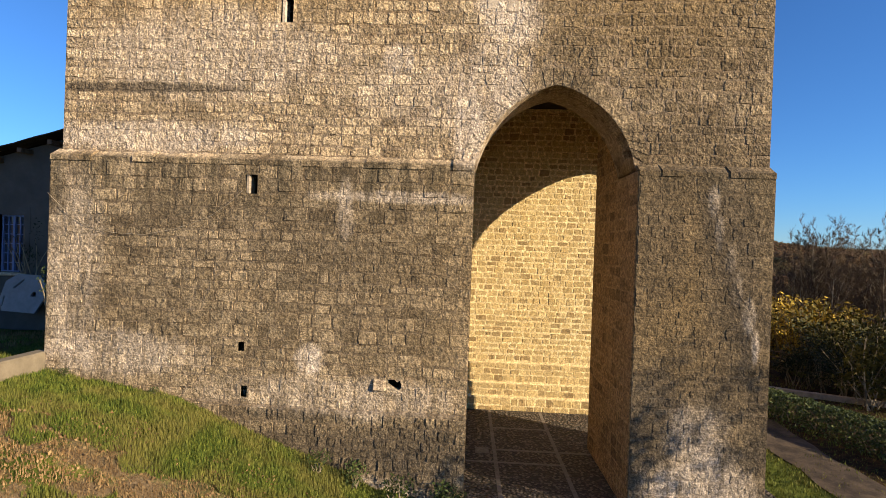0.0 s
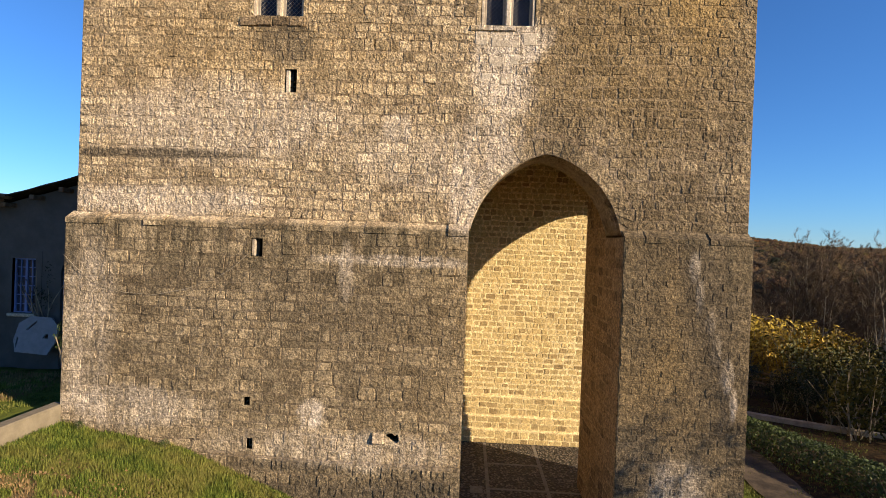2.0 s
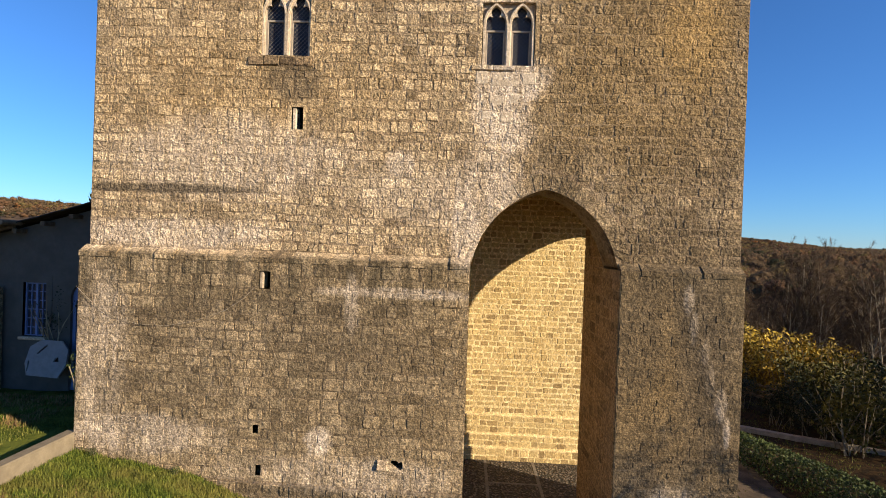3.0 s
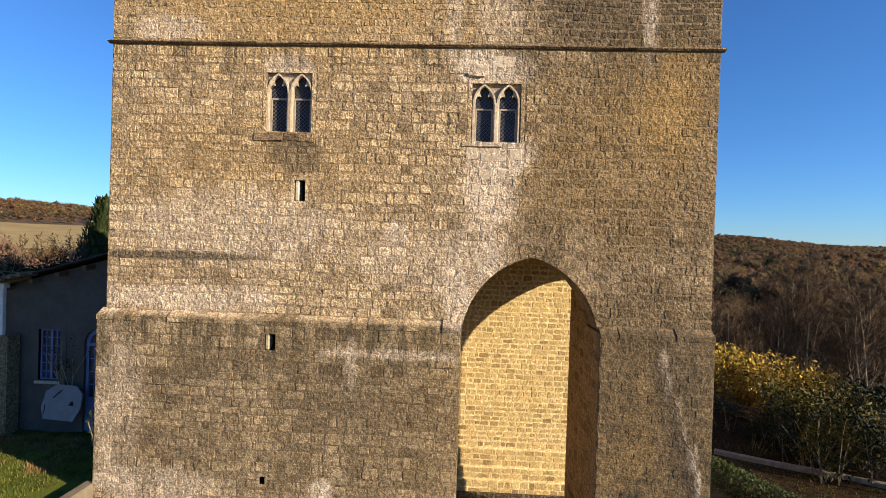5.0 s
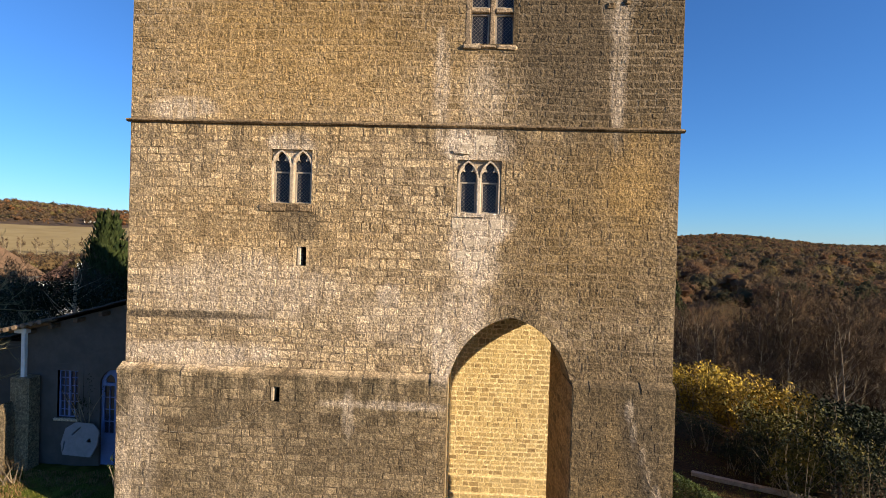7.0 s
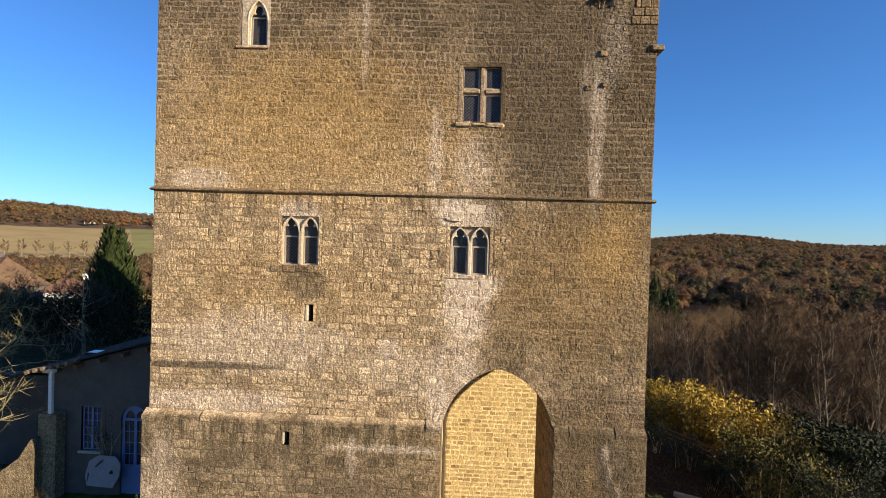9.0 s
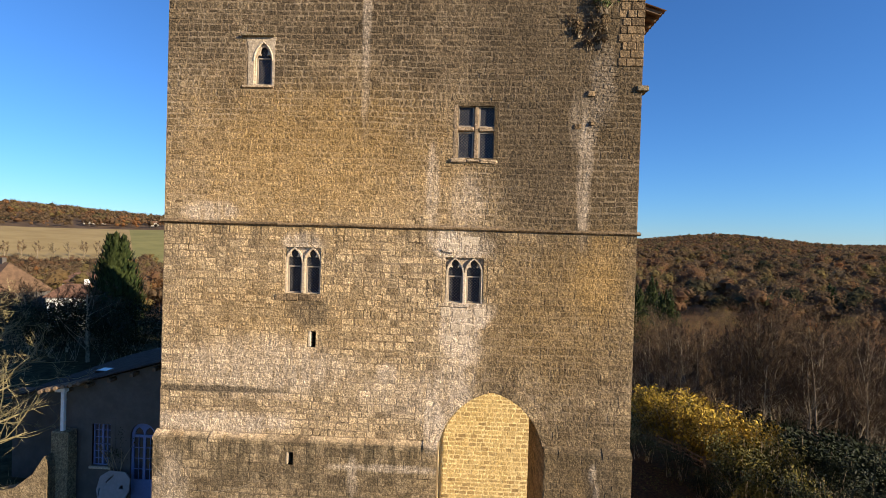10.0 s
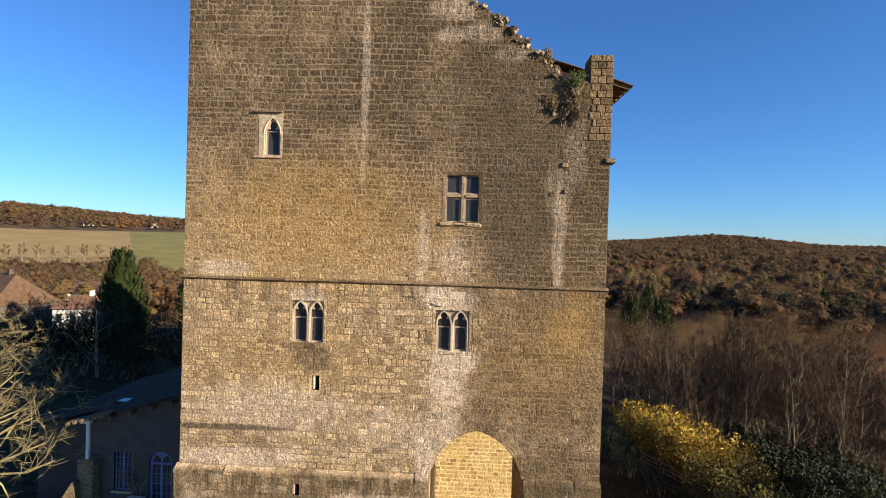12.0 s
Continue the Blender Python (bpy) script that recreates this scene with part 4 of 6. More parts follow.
of_house(part("wing_side_wall", box(-18.6, -18.15, 6.4, 14, 1.5, 6.5), PLASTER))
of_house(tiled_slope("wing_roof", -19.0, 6.5, -14.6, 7.75, 5.5, 14.4, None, 0.26, OLD_ROOF))
of_house(part("rear_wall", box(-16.75, -8.5, 13.5, 14, 1.5, 7.0), PLASTER))
roof = of_house(tiled_slope("roof", -14.6, 7.84, -8.4, rake(-8.4) + 0.12, HY - 0.45, 14.4, None, 0.26, OLD_ROOF))
for k in range(7):
    x = -14.2 + k * 0.9
    of_house(part("rafter_end", box(x - 0.07, x + 0.07, HY - 0.42, HY + 0.02, rake(x) - 0.2, rake(x) - 0.06, 0.01), TIMBER))
sky_pane = of_house(part("skylight", box(-14.3, -13.75, 5.1, 5.7, 8.0, 8.14, 0.01), IRON))
sky_pane.rotation_euler = (0, 0, 0)
GLOSS = Graph("window_glass", 0.05)
GLOSS.bsdf.inputs["Specular IOR Level"].default_value = 0.8
GLOSS = GLOSS.done((0.03, 0.035, 0.05))
glaze = of_house(part("skylight_glass", box(-14.25, -13.8, 5.15, 5.65, 8.14, 8.15), GLOSS))


def casement(x0, x1, z0, z1, y, cols, rows, parent, arched=False):
    """A pale blue painted window of two leaves with small panes."""
    frame_rings = [rect(x0, x1, z0, z1)]
    xm = (x0 + x1) / 2
    for a, b in ((x0 + 0.05, xm - 0.035), (xm + 0.035, x1 - 0.05)):
        frame_rings.append(rect(a, b, z0 + 0.05, z1 - 0.05))
    top = new("window", plate_mesh("window", frame_rings, y, y + 0.07, BLUE_PAINT))
    tagged(top, label="pale blue painted casement window with small panes")
    for a, b in ((x0 + 0.05, xm - 0.035), (xm + 0.035, x1 - 0.05)):
        for i in range(1, cols):
            c = a + (b - a) * i / cols
            part("glazing_bar", box(c - 0.012, c + 0.012, y + 0.01, y + 0.05, z0 + 0.05, z1 - 0.05), BLUE_PAINT, top)
        for j in range(1, rows):
            c = z0 + (z1 - z0) * j / rows
            part("glazing_bar", box(a, b, y + 0.014, y + 0.046, c - 0.012, c + 0.012), BLUE_PAINT, top)
    part("pane", box(x0 + 0.04, x1 - 0.04, y + 0.055, y + 0.062, z0 + 0.04, z1 - 0.04), GLOSS, top)
    return top


of_house(casement(*H_WIN, HY + 0.08, 2, 6, house))
of_house(part("window_sill", box(H_WIN[0] - 0.1, H_WIN[1] + 0.1, HY - 0.08, HY + 0.1, H_WIN[2] - 0.1, H_WIN[2], 0.02), DRESSED))
stone_band = new("window_surround", plate_mesh("window_surround", [rect(H_WIN[0] - 0.2, H_WIN[1] + 0.2, H_WIN[2] - 0.1, H_WIN[3] + 0.24), rect(H_WIN[0], H_WIN[1], H_WIN[2] + 0.02, H_WIN[3])], HY - 0.015, HY + 0.1, PLASTER))
of_house(stone_band)
door = of_house(new("door", plate_mesh("door", [H_DOOR, rect(-11.65, -11.29, 4.2, 5.9), rect(-11.18, -10.82, 4.2, 5.9), pointed(-11.62, -11.27, 6.0, 6.05, 6.3, 4), pointed(-11.2, -10.85, 6.0, 6.05, 6.3, 4)], HY + 0.1, HY + 0.18, BLUE_PAINT)))
tagged(door, label="pale blue arched glazed door")
part("pane", box(-11.7, -10.77, HY + 0.15, HY + 0.16, 4.1, 6.4), GLOSS, door)
for x in (-11.47, -11.0):
    part("glazing_bar", box(x - 0.012, x + 0.012, HY + 0.11, HY + 0.15, 4.2, 5.9), BLUE_PAINT, door)
for z in (4.62, 5.05, 5.48):
    for a, b in ((-11.65, -11.29), (-11.18, -10.82)):
        part("glazing_bar", box(a, b, HY + 0.115, HY + 0.148, z - 0.012, z + 0.012), BLUE_PAINT, door)

# ---- plants ----


def leaf_material(name, colors, rough=0.6):
    g = Graph(name, rough)
    pick = g.piece_random()
    spread_ = g.noise(0.9, 3)
    col = g.mix(g.range(pick, 0.1, 0.9), colors[0], colors[1])
    col = g.mix(g.range(spread_, 0.4, 0.65, 0, 0.7), col, colors[2])
    g.bsdf.inputs["Specular IOR Level"].default_value = 0.12
    return g.done(col)


def bark_material(name, dark, light, scale=5.0):
    g = Graph(name, 0.95)
    rough = g.noise(scale, 5, 0.7, stretch=(1, 1, 0.3))
    lichen = g.noise(2.0, 4, 0.6)
    col = g.mix(g.range(rough, 0.3, 0.7), dark, light)
    col = g.mix(g.range(lichen, 0.5, 0.65, 0, 0.5), col, tuple(min(0.6, 1.3 * c) for c in light))
    return g.done(col, g.bump(rough, 0.6, 0.03))


BARK = bark_material("grey_bark", (0.1, 0.078, 0.05), (0.31, 0.245, 0.16))
TWIG = bark_material("red_brown_twigs", (0.042, 0.028, 0.016), (0.105, 0.067, 0.037), 0.4)
LICHEN_BARK = bark_material("lichened_bark", (0.15, 0.12, 0.06), (0.31, 0.265, 0.14))
YELLOW_LEAF = leaf_material("yellow_leaves", ((0.14, 0.085, 0.015), (0.55, 0.37, 0.045), (0.13, 0.105, 0.022)))
DARK_LEAF = leaf_material("evergreen_leaves", ((0.008, 0.012, 0.005), (0.03, 0.038, 0.013), (0.016, 0.02, 0.008)), 0.6)
HEDGE_LEAF = leaf_material("hedge_leaves", ((0.022, 0.036, 0.009), (0.08, 0.1, 0.024), (0.045, 0.06, 0.018)), 0.5)
CYPRESS_LEAF = leaf_material("cypress_leaves", ((0.018, 0.03, 0.01), (0.052, 0.066, 0.02), (0.034, 0.044, 0.015)))
GRASS_LEAF = leaf_material("grass_blades", ((0.045, 0.075, 0.012), (0.17, 0.19, 0.03), (0.2, 0.165, 0.045)), 0.7)
DRY_LEAF = leaf_material("dry_leaves", ((0.19, 0.11, 0.045), (0.33, 0.22, 0.10), (0.12, 0.08, 0.04)), 0.9)


class Strands:
    """Gathers tapering limbs and flat leaves for one mesh."""

    def __init__(self):
        self.verts, self.faces = [], []

    def limb(self, pts, r0, r1, sides=4):
        base = len(self.verts)
        n = len(pts)
        for i, p in enumerate(pts):
            a, b = pts[max(0, i - 1)], pts[min(n - 1, i + 1)]
            way = (b - a).normalized()
            side = way.orthogonal().normalized()
            up = way.cross(side)
            r = r0 + (r1 - r0) * i / (n - 1)
            for k in range(sides):
                t = 2 * math.pi * k / sides
                self.verts.append(p + r * (math.cos(t) * side + math.sin(t) * up))
        for i in range(n - 1):
            for k in range(sides):
                a = base + i * sides
                self.faces.append((a + k, a + (k + 1) % sides, a + sides + (k + 1) % sides, a + sides + k))

    def sliver(self, p, q, w):
        way = q - p
        side = way.orthogonal().normalized() * w
        base = len(self.verts)
        self.verts += [p - side, p + side, q]
        self.faces.append((base, base + 1, base + 2))

    def leaf(self, p, way, side, long_, wide):
        base = len(self.verts)
        self.verts += [p, p + way * long_ * 0.5 + side * wide, p + way * long_, p + way * long_ * 0.5 - side * wide]
        self.faces.append((base, base + 1, base + 2, base + 3))

    def made(self, name, mat, parent=None, label="", kind="", smooth=False):
        return joined(name, self.verts, self.faces, mat, parent, label, kind, smooth)


def rand_way(rng, up=0.0):
    while True:
        v = Vector((rng.uniform(-1, 1), rng.uniform(-1, 1), rng.uniform(-1, 1)))
        if 0.1 < v.length < 1:
            v.normalize()
            v.z += up
            return v.normalized()


def crooked(rng, p, way, length, n, bend, lift=0.0):
    pts = [p.copy()]
    for _ in range(n):
        way = (way + Vector((rng.uniform(-bend, bend), rng.uniform(-bend, bend), rng.uniform(-bend, bend) + lift))).normalized()
        p = p + way * (length / n)
        pts.append(p.copy())
    return pts


def bare_tree(name, label, rng, height, r, bark, twig, crown_from=0.3, limbs=9, spread_=0.35, lift=0.12, bend=0.15, twigs=14, fine=0.012, levels=2, lean=0.04, sway_=0.06):
    """A leafless tree: a tapered trunk, limbs, and a crown of forking twigs."""
    tree = empty(name, label, "tree")
    trunk, crown = Strands(), Strands()
    stem = crooked(rng, Vector((0, 0, -0.3)), Vector((rng.uniform(-lean, lean), rng.uniform(-lean, lean), 1)), height * 0.92, 8, sway_, 0.06)
    trunk.limb(stem, r, r * 0.25, 6)

    def grow(p, way, length, rad, level):
        pts = crooked(rng, p, way, length, 4, bend, lift)
        (trunk if level == 0 else crown).limb(pts, rad, rad * 0.3, 4 if level == 0 else 3)
        if level < levels:
            for _ in range(4 if level == 0 else 3):
                i = rng.randint(1, 4)
                grow(pts[i], ((pts[i] - pts[i - 1]).normalized() + rand_way(rng) * 0.8).normalized(), length * rng.uniform(0.35, 0.6), rad * 0.45, level + 1)
        else:
            for _ in range(twigs):
                i = rng.randint(1, 4)
                q = pts[i]
                crown.sliver(q, q + ((pts[i] - pts[i - 1]).normalized() + rand_way(rng, 0.25) * 0.9).normalized() * length * rng.uniform(0.3, 0.8), fine)
    for k in range(limbs):
        f = crown_from + (1 - crown_from) * (k + rng.random()) / limbs
        x = f * 8
        i = min(7, int(x))
        p = stem[i].lerp(stem[i + 1], x - i)
        a = rng.uniform(0, 2 * math.pi)
        grow(p, Vector((math.cos(a), math.sin(a), rng.uniform(0.3, 1.1))).normalized(), height * spread_ * (1.15 - 0.75 * f), r * 0.42 * (1.1 - 0.8 * f), 0)
    trunk.made("trunk", bark, tree)
    crown.made("crown", twig, tree)
    return tree


def clump(name, label, category, rng, w, h, count, mat, leaf, stems=8, droop=-0.2, stem_mat=None, shape=1.0):
    """A leafy shrub: stems inside and a crown of single leaves with gaps in it."""
    shrub = empty(name, label, category)
    wood, leaves = Strands(), Strands()
    tips = []
    for _ in range(stems):
        a = rng.uniform(0, 2 * math.pi)
        pts = crooked(rng, Vector((rng.uniform(-0.2, 0.2) * w, rng.uniform(-0.2, 0.2) * w, -0.2)), Vector((math.cos(a) * 0.35, math.sin(a) * 0.35, 1)).normalized(), h * rng.uniform(0.75, 1.05), 5, 0.18)
        wood.limb(pts, 0.03, 0.008, 4)
        tips += pts[2:]
    lobes = [Vector((rng.uniform(-0.35, 0.35) * w, rng.uniform(-0.35, 0.35) * w, h * rng.uniform(0.35, 0.9))) for _ in range(11)] + tips[::3]
    for _ in range(count):
        c = rng.choice(lobes)
        v = rand_way(rng)
        p = c + Vector((v.x * w * 0.22, v.y * w * 0.22, v.z * h * 0.16 * shape)) * (rng.random() ** 0.4)
        if p.z < 0.05:
            p.z = rng.uniform(0.05, 0.5)
        way = rand_way(rng, droop)
        leaves.leaf(p, way, way.orthogonal().normalized(), leaf * rng.uniform(0.6, 1.3), leaf * rng.uniform(0.14, 0.26))
    wood.made("wood", stem_mat or BARK, shrub, kind="stuff")
    leaves.made("foliage", mat, shrub)
    return shrub


def plant(proto, spots, rng, scale=(0.85, 1.15), first=True):
    """Sets a plant and its copies at the spots (x, y[, scale])."""
    for i, spot in enumerate(spots):
        x, y = spot[0], spot[1]
        s = spot[2] if len(spot) > 2 else rng.uniform(*scale)
        m = pose(x, y, land(x, y), 0, 0, rng.uniform(0, 360))
        ob = proto if i == 0 and first else copy_thing(proto, m)
        ob.matrix_basis = m @ Matrix.Diagonal((s, s, s * rng.uniform(0.9, 1.1), 1))


# the lichened tree by the yard, and one out of sight whose branches shade the pier
rng = random.Random(41)
yard_tree = bare_tree("yard_tree", "old bare tree with lichen-covered crooked branches", rng, 9.4, 0.24, LICHEN_BARK, LICHEN_BARK, 0.14, 36, 0.54, 0.04, 0.38, 6, 0.008, 3)
tagged(yard_tree, group="yard trees")
yard_tree.matrix_basis = pose(-19.3, 2.9, land(-19.3, 2.9), 0, 0, 40) @ Matrix.Scale(0.93, 4)
shade_tree = bare_tree("garden_tree", "leafless garden tree casting branch shadows on the pier", rng, 9.0, 0.08, BARK, TWIG, 0.25, 14, 0.5, 0.05, 0.25, 8, 0.014, 2)
shade_tree.matrix_basis = pose(20.2, -7.6, land(20.2, -7.6), 0, -6, 0)

# an unseen evergreen, set here for its shade on wall foot and pier
front_tree = clump("forecourt_evergreen", "tall ragged evergreen whose shade falls on the wall foot", "tree", rng, 3.6, 7.4, 2000, DARK_LEAF, 0.3, 10)
front_tree.matrix_basis = pose(15.4, -8.5, land(15.4, -8.5)) @ Matrix.Scale(0.9, 4)

# ---- the wood on the slope to the right ----
rng = random.Random(52)
kinds = [bare_tree("wood_tree", "slender leafless woodland tree with a pale grey trunk", rng, rng.uniform(10.5, 14.5), rng.uniform(0.08, 0.14), BARK, TWIG, rng.uniform(0.2, 0.45), 15, rng.uniform(0.24, 0.34), 0.18, 0.24, 24, 0.011, 2, 0.1, 0.11) for _ in range(8)]
spots = []
tries = 0
while len(spots) < 268 and tries < 20000:
    tries += 1
    a, d = radians(rng.uniform(24, 58)), 37 + 70 * rng.random() ** 0.9
    x, y = d * math.sin(a), d * math.cos(a)
    if x < 21 or y < 24:
        continue
    if all((x - p[0]) ** 2 + (y - p[1]) ** 2 > 2.0 for p in spots):
        spots.append((x, y))
# a stand of taller trees nearest to the garden
for k in range(26):
    a, d = radians(30.5 + 13.0 * rng.random()), rng.uniform(50, 78)
    spots.append((d * math.sin(a), d * math.cos(a) - 10.0, rng.uniform(0.98, 1.2)))
for k, kind in enumerate(kinds):
    tagged(kind, group="woodland trees")
    plant(kind, spots[k::8], rng, (0.62, 0.98))

# leafless understorey at the wood's edge
brush = [bare_tree("wood_shrub", "low leafless many-stemmed shrub at the wood's edge", rng, rng.uniform(4.0, 5.5), 0.05, BARK, TWIG, 0.08, 18, 0.5, 0.2, 0.25, 10, 0.011, 2, 0.2, 0.15) for _ in range(3)]
brush_spots = []
while len(brush_spots) < 30:
    x, y = rng.uniform(21, 46), rng.uniform(22, 46)
    if x < 0.87 * y + 14 and math.hypot(x, y) < 60:
        brush_spots.append((x, y))
for k, kind in enumerate(brush):
    tagged(kind, group="wood's edge shrubs")
    plant(kind, brush_spots[k::3], rng, (0.7, 1.3))

# yellow thicket, evergreens, hedge
rng = random.Random(61)
bamboo = clump("yellow_thicket", "tall thicket of yellow autumn leaves behind the fence", "shrub", rng, 2.3, 3.6, 1150, YELLOW_LEAF, 0.24, 18, -0.6)
tagged(bamboo, group="yellow thicket")
row = []
for k in range(19):
    f = k / 18
    row.append((18.4 - 1.2 * f + rng.uniform(-0.5, 0.5), 32.0 - 20.5 * f + rng.uniform(-0.6, 0.6), 1.12 - 0.12 * f + rng.uniform(-0.1, 0.1)))
    row.append((20.3 - 0.6 * f + rng.uniform(-0.6, 0.6), 33.0 - 21.0 * f + rng.uniform(-0.8, 0.8), 1.08 - 0.14 * f + rng.uniform(-0.1, 0.1)))
plant(bamboo, row[:31], rng)
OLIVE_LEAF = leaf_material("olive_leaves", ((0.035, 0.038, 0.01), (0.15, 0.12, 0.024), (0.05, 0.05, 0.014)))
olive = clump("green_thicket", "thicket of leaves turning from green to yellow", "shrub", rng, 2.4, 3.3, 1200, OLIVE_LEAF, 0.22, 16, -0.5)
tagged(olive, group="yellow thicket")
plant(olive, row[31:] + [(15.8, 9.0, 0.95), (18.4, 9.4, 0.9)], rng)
grey_shrub = clump("grey_shrub", "bare grey-green twiggy shrub at the garden's end", "shrub", rng, 2.0, 1.9, 500, leaf_material("grey_leaves", ((0.12, 0.11, 0.075), (0.22, 0.2, 0.13), (0.15, 0.13, 0.08))), 0.2, 22, 0.6)
tagged(grey_shrub, group="grey shrubs")
plant(grey_shrub, [(16.4, 28.5, 1.0), (17.2, 26.0, 0.9), (15.6, 30.5, 1.1), (15.2, 25.0, 0.7)], rng)
laurel = clump("laurel_shrub", "dark glossy evergreen shrub beside the fence", "shrub", rng, 2.6, 2.7, 1700, DARK_LEAF, 0.14, 9, -0.1)
tagged(laurel, group="evergreen shrubs")
# those at (19.4, -1.6), (17.2, -5.0), (21.5, 3.0) are unseen, added for shade
plant(laurel, [(16.6, 10.4, 1.15), (17.9, 8.6, 1.1), (18.6, 10.6, 1.1), (19.8, 7.4, 1.0), (20.3, 9.4, 1.0), (15.9, 12.3, 0.9), (22.5, 11.0, 0.9), (24.0, 15.0, 0.9), (27, 19, 1.0), (29, 23, 1.0), (25.5, 22.0, 0.9), (31, 18, 1.1), (33, 24, 1.2), (36, 29, 1.3), (33, 31, 1.2), (40, 27, 1.4), (29, 29, 1.2), (37, 22, 1.2), (42, 34, 1.5), (26, 27, 1.2), (35, 37, 1.5), (22.5, 29, 1.2), (30, 36, 1.4), (44, 24, 1.3), (24, 34, 1.4), (19.4, -1.6, 0.9), (17.2, -5.0, 1.1), (21.5, 3.0, 1.2), (14.3, 14.6, 0.8), (13.3, 17.2, 0.85), (14.7, 11.6, 0.7), (13.2, 20.5, 0.9), (15.4, 10.4, 0.8)], rng)

under = clump("ivy_thicket", "dark ivy-grown undergrowth at the wood's edge", "shrub", rng, 3.4, 2.6, 1500, DARK_LEAF, 0.2, 8, -0.1)
tagged(under, group="undergrowth")
under_spots = []
while len(under_spots) < 90:
    x, y = rng.uniform(20, 56), rng.uniform(13, 52)
    if x + 0.45 * y > 31 and x - 0.5 * y > 6 and x < 1.25 * y + 16:
        under_spots.append((x, y, rng.uniform(0.9, 1.7)))
plant(under, under_spots, rng)

hedge = empty("hedge", "clipped leafy hedge beside the garden path", "hedge", at=(10.9, 8.7, 0.45))
leaves, core = Strands(), Strands()
h0, h1 = Vector((10.5, 9.4, 0.4)), Vector((14.1, 0.8, 0.4))
run_way = (h1 - h0).normalized()
cross_way = run_way.cross(Vector((0, 0, 1)))
for k in range(13000):
    f, a = rng.random(), rng.uniform(-0.15, math.pi + 0.15)
    bulge = 1 + 0.14 * noise.noise((f * 14, a, 1.0))
    p = h0.lerp(h1, f) + cross_way * math.cos(a) * 0.62 * bulge + Vector((0, 0, 1)) * (0.12 + 0.68 * bulge * max(0, math.sin(a)) ** 0.6 + 0.12 if math.sin(a) > 0 else 0.05)
    if k % 3 == 0:
        p = h0.lerp(h1, f) + cross_way * rng.choice((-1, 1)) * rng.uniform(0.6, 0.78) * bulge + Vector((0, 0, rng.uniform(0.0, 0.75)))
    p += rand_way(rng) * 0.05
    way = rand_way(rng, 0.15)
    leaves.leaf(p - hedge.location, way, way.orthogonal().normalized(), rng.uniform(0.06, 0.12), rng.uniform(0.02, 0.04))
leaves.made("foliage", HEDGE_LEAF, hedge)
for k in range(60):
    p = h0.lerp(h1, (k + 0.5) / 60) - hedge.location
    core.limb(crooked(rng, p, rand_way(rng, 2.0), 0.85, 3, 0.3), 0.025, 0.008, 4)
core.made("wood", BARK, hedge, kind="stuff")

# rail fence, garden edging and path
# a belt of unseen evergreens, added beyond the garden to shade it
belt = clump("belt_evergreen", "unseen dense evergreen tree added to shade the garden", "tree", rng, 4.6, 6.0, 2600, DARK_LEAF, 0.3, 9, -0.1)
tagged(belt, group="evergreen belt")
plant(belt, [(24.5, -1.0, 0.7), (27.5, 3.4, 0.8), (22.8, -4.4, 0.6), (36.0, 9.0, 0.9)], rng)
fence = empty("rail_fence", "weathered wooden post-and-rail garden fence", "fence", at=(16, 14, 0.5))
fp = [(15.6, 20.6), (16.1, 18.2), (16.6, 15.8), (16.9, 13.4), (17.0, 11.0), (17.6, 8.8)]
for x, y in fp:
    z = land(x, y)
    part("post", box(x - 0.06 - 16, x + 0.06 - 16, y - 0.06 - 14, y + 0.06 - 14, z - 0.3 - 0.5, z + 1.0 - 0.5, 0.012), TIMBER, fence)
for (xa, ya), (xb, yb) in zip(fp, fp[1:]):
    for k in range(3):
        za, zb = land(xa, ya) + 0.3 + 0.28 * k - 0.5, land(xb, yb) + 0.3 + 0.28 * k - 0.5
        part("rail", tube([(xa - 16, ya - 14, za), (xb - 16, yb - 14, zb)], [0.045, 0.045], 6), TIMBER, fence)
PALE_TIMBER = plain("sunlit_sleepers", (0.34, 0.27, 0.19), 0.9, vary=0.3, scale=4, bump=0.5)
for i, (x, y, w, turn) in enumerate(((13.5, 10.6, 2.6, -28), (15.5, 9.6, 2.4, -24), (17.4, 8.7, 2.2, -30))):
    edging = part("garden_edging", box(-w / 2, w / 2, -0.14, 0.14, -0.1, 0.2, 0.02, wear=0.01, seed=i), PALE_TIMBER)
    tagged(edging, "low timber sleeper edging of a garden bed", "edging", "garden edging")
    edging.matrix_basis = pose(x, y, land(x, y), 0, 0, turn)
PATH_MAT = plain("gravel_path", (0.085, 0.06, 0.037), 0.97, vary=0.55, scale=1.6, bump=0.9)
pv, pf = [], []
for k in range(25):
    f = k / 24
    x, y = 10.1 - 0.3 * f + 0.15 * math.sin(f * 5), 9.5 - 12.5 * f
    for s in (-0.75, -0.3, 0.3, 0.75):
        pv.append((x + s * (1 + 0.3 * noise.noise((f * 9, s, 0))), y + s * 0.4, land(x + s, y + s * 0.4) + 0.035 - 0.02 * abs(s)))
    if k:
        b = (k - 1) * 4
        pf += [(b + q, b + q + 1, b + q + 5, b + q + 4) for q in range(3)]
tagged(joined("path", pv, pf, PATH_MAT, smooth=True), "gravel garden path", "path", kind="structure")

# ---- the bank and the yard ----
low_wall = tagged(part("low_wall", box(-8.72, -8.44, -6.2, -0.05, 2.3, 3.36, 0.03, wear=0.008), CONCRETE), "low rendered boundary wall running from the keep", "wall", kind="structure")
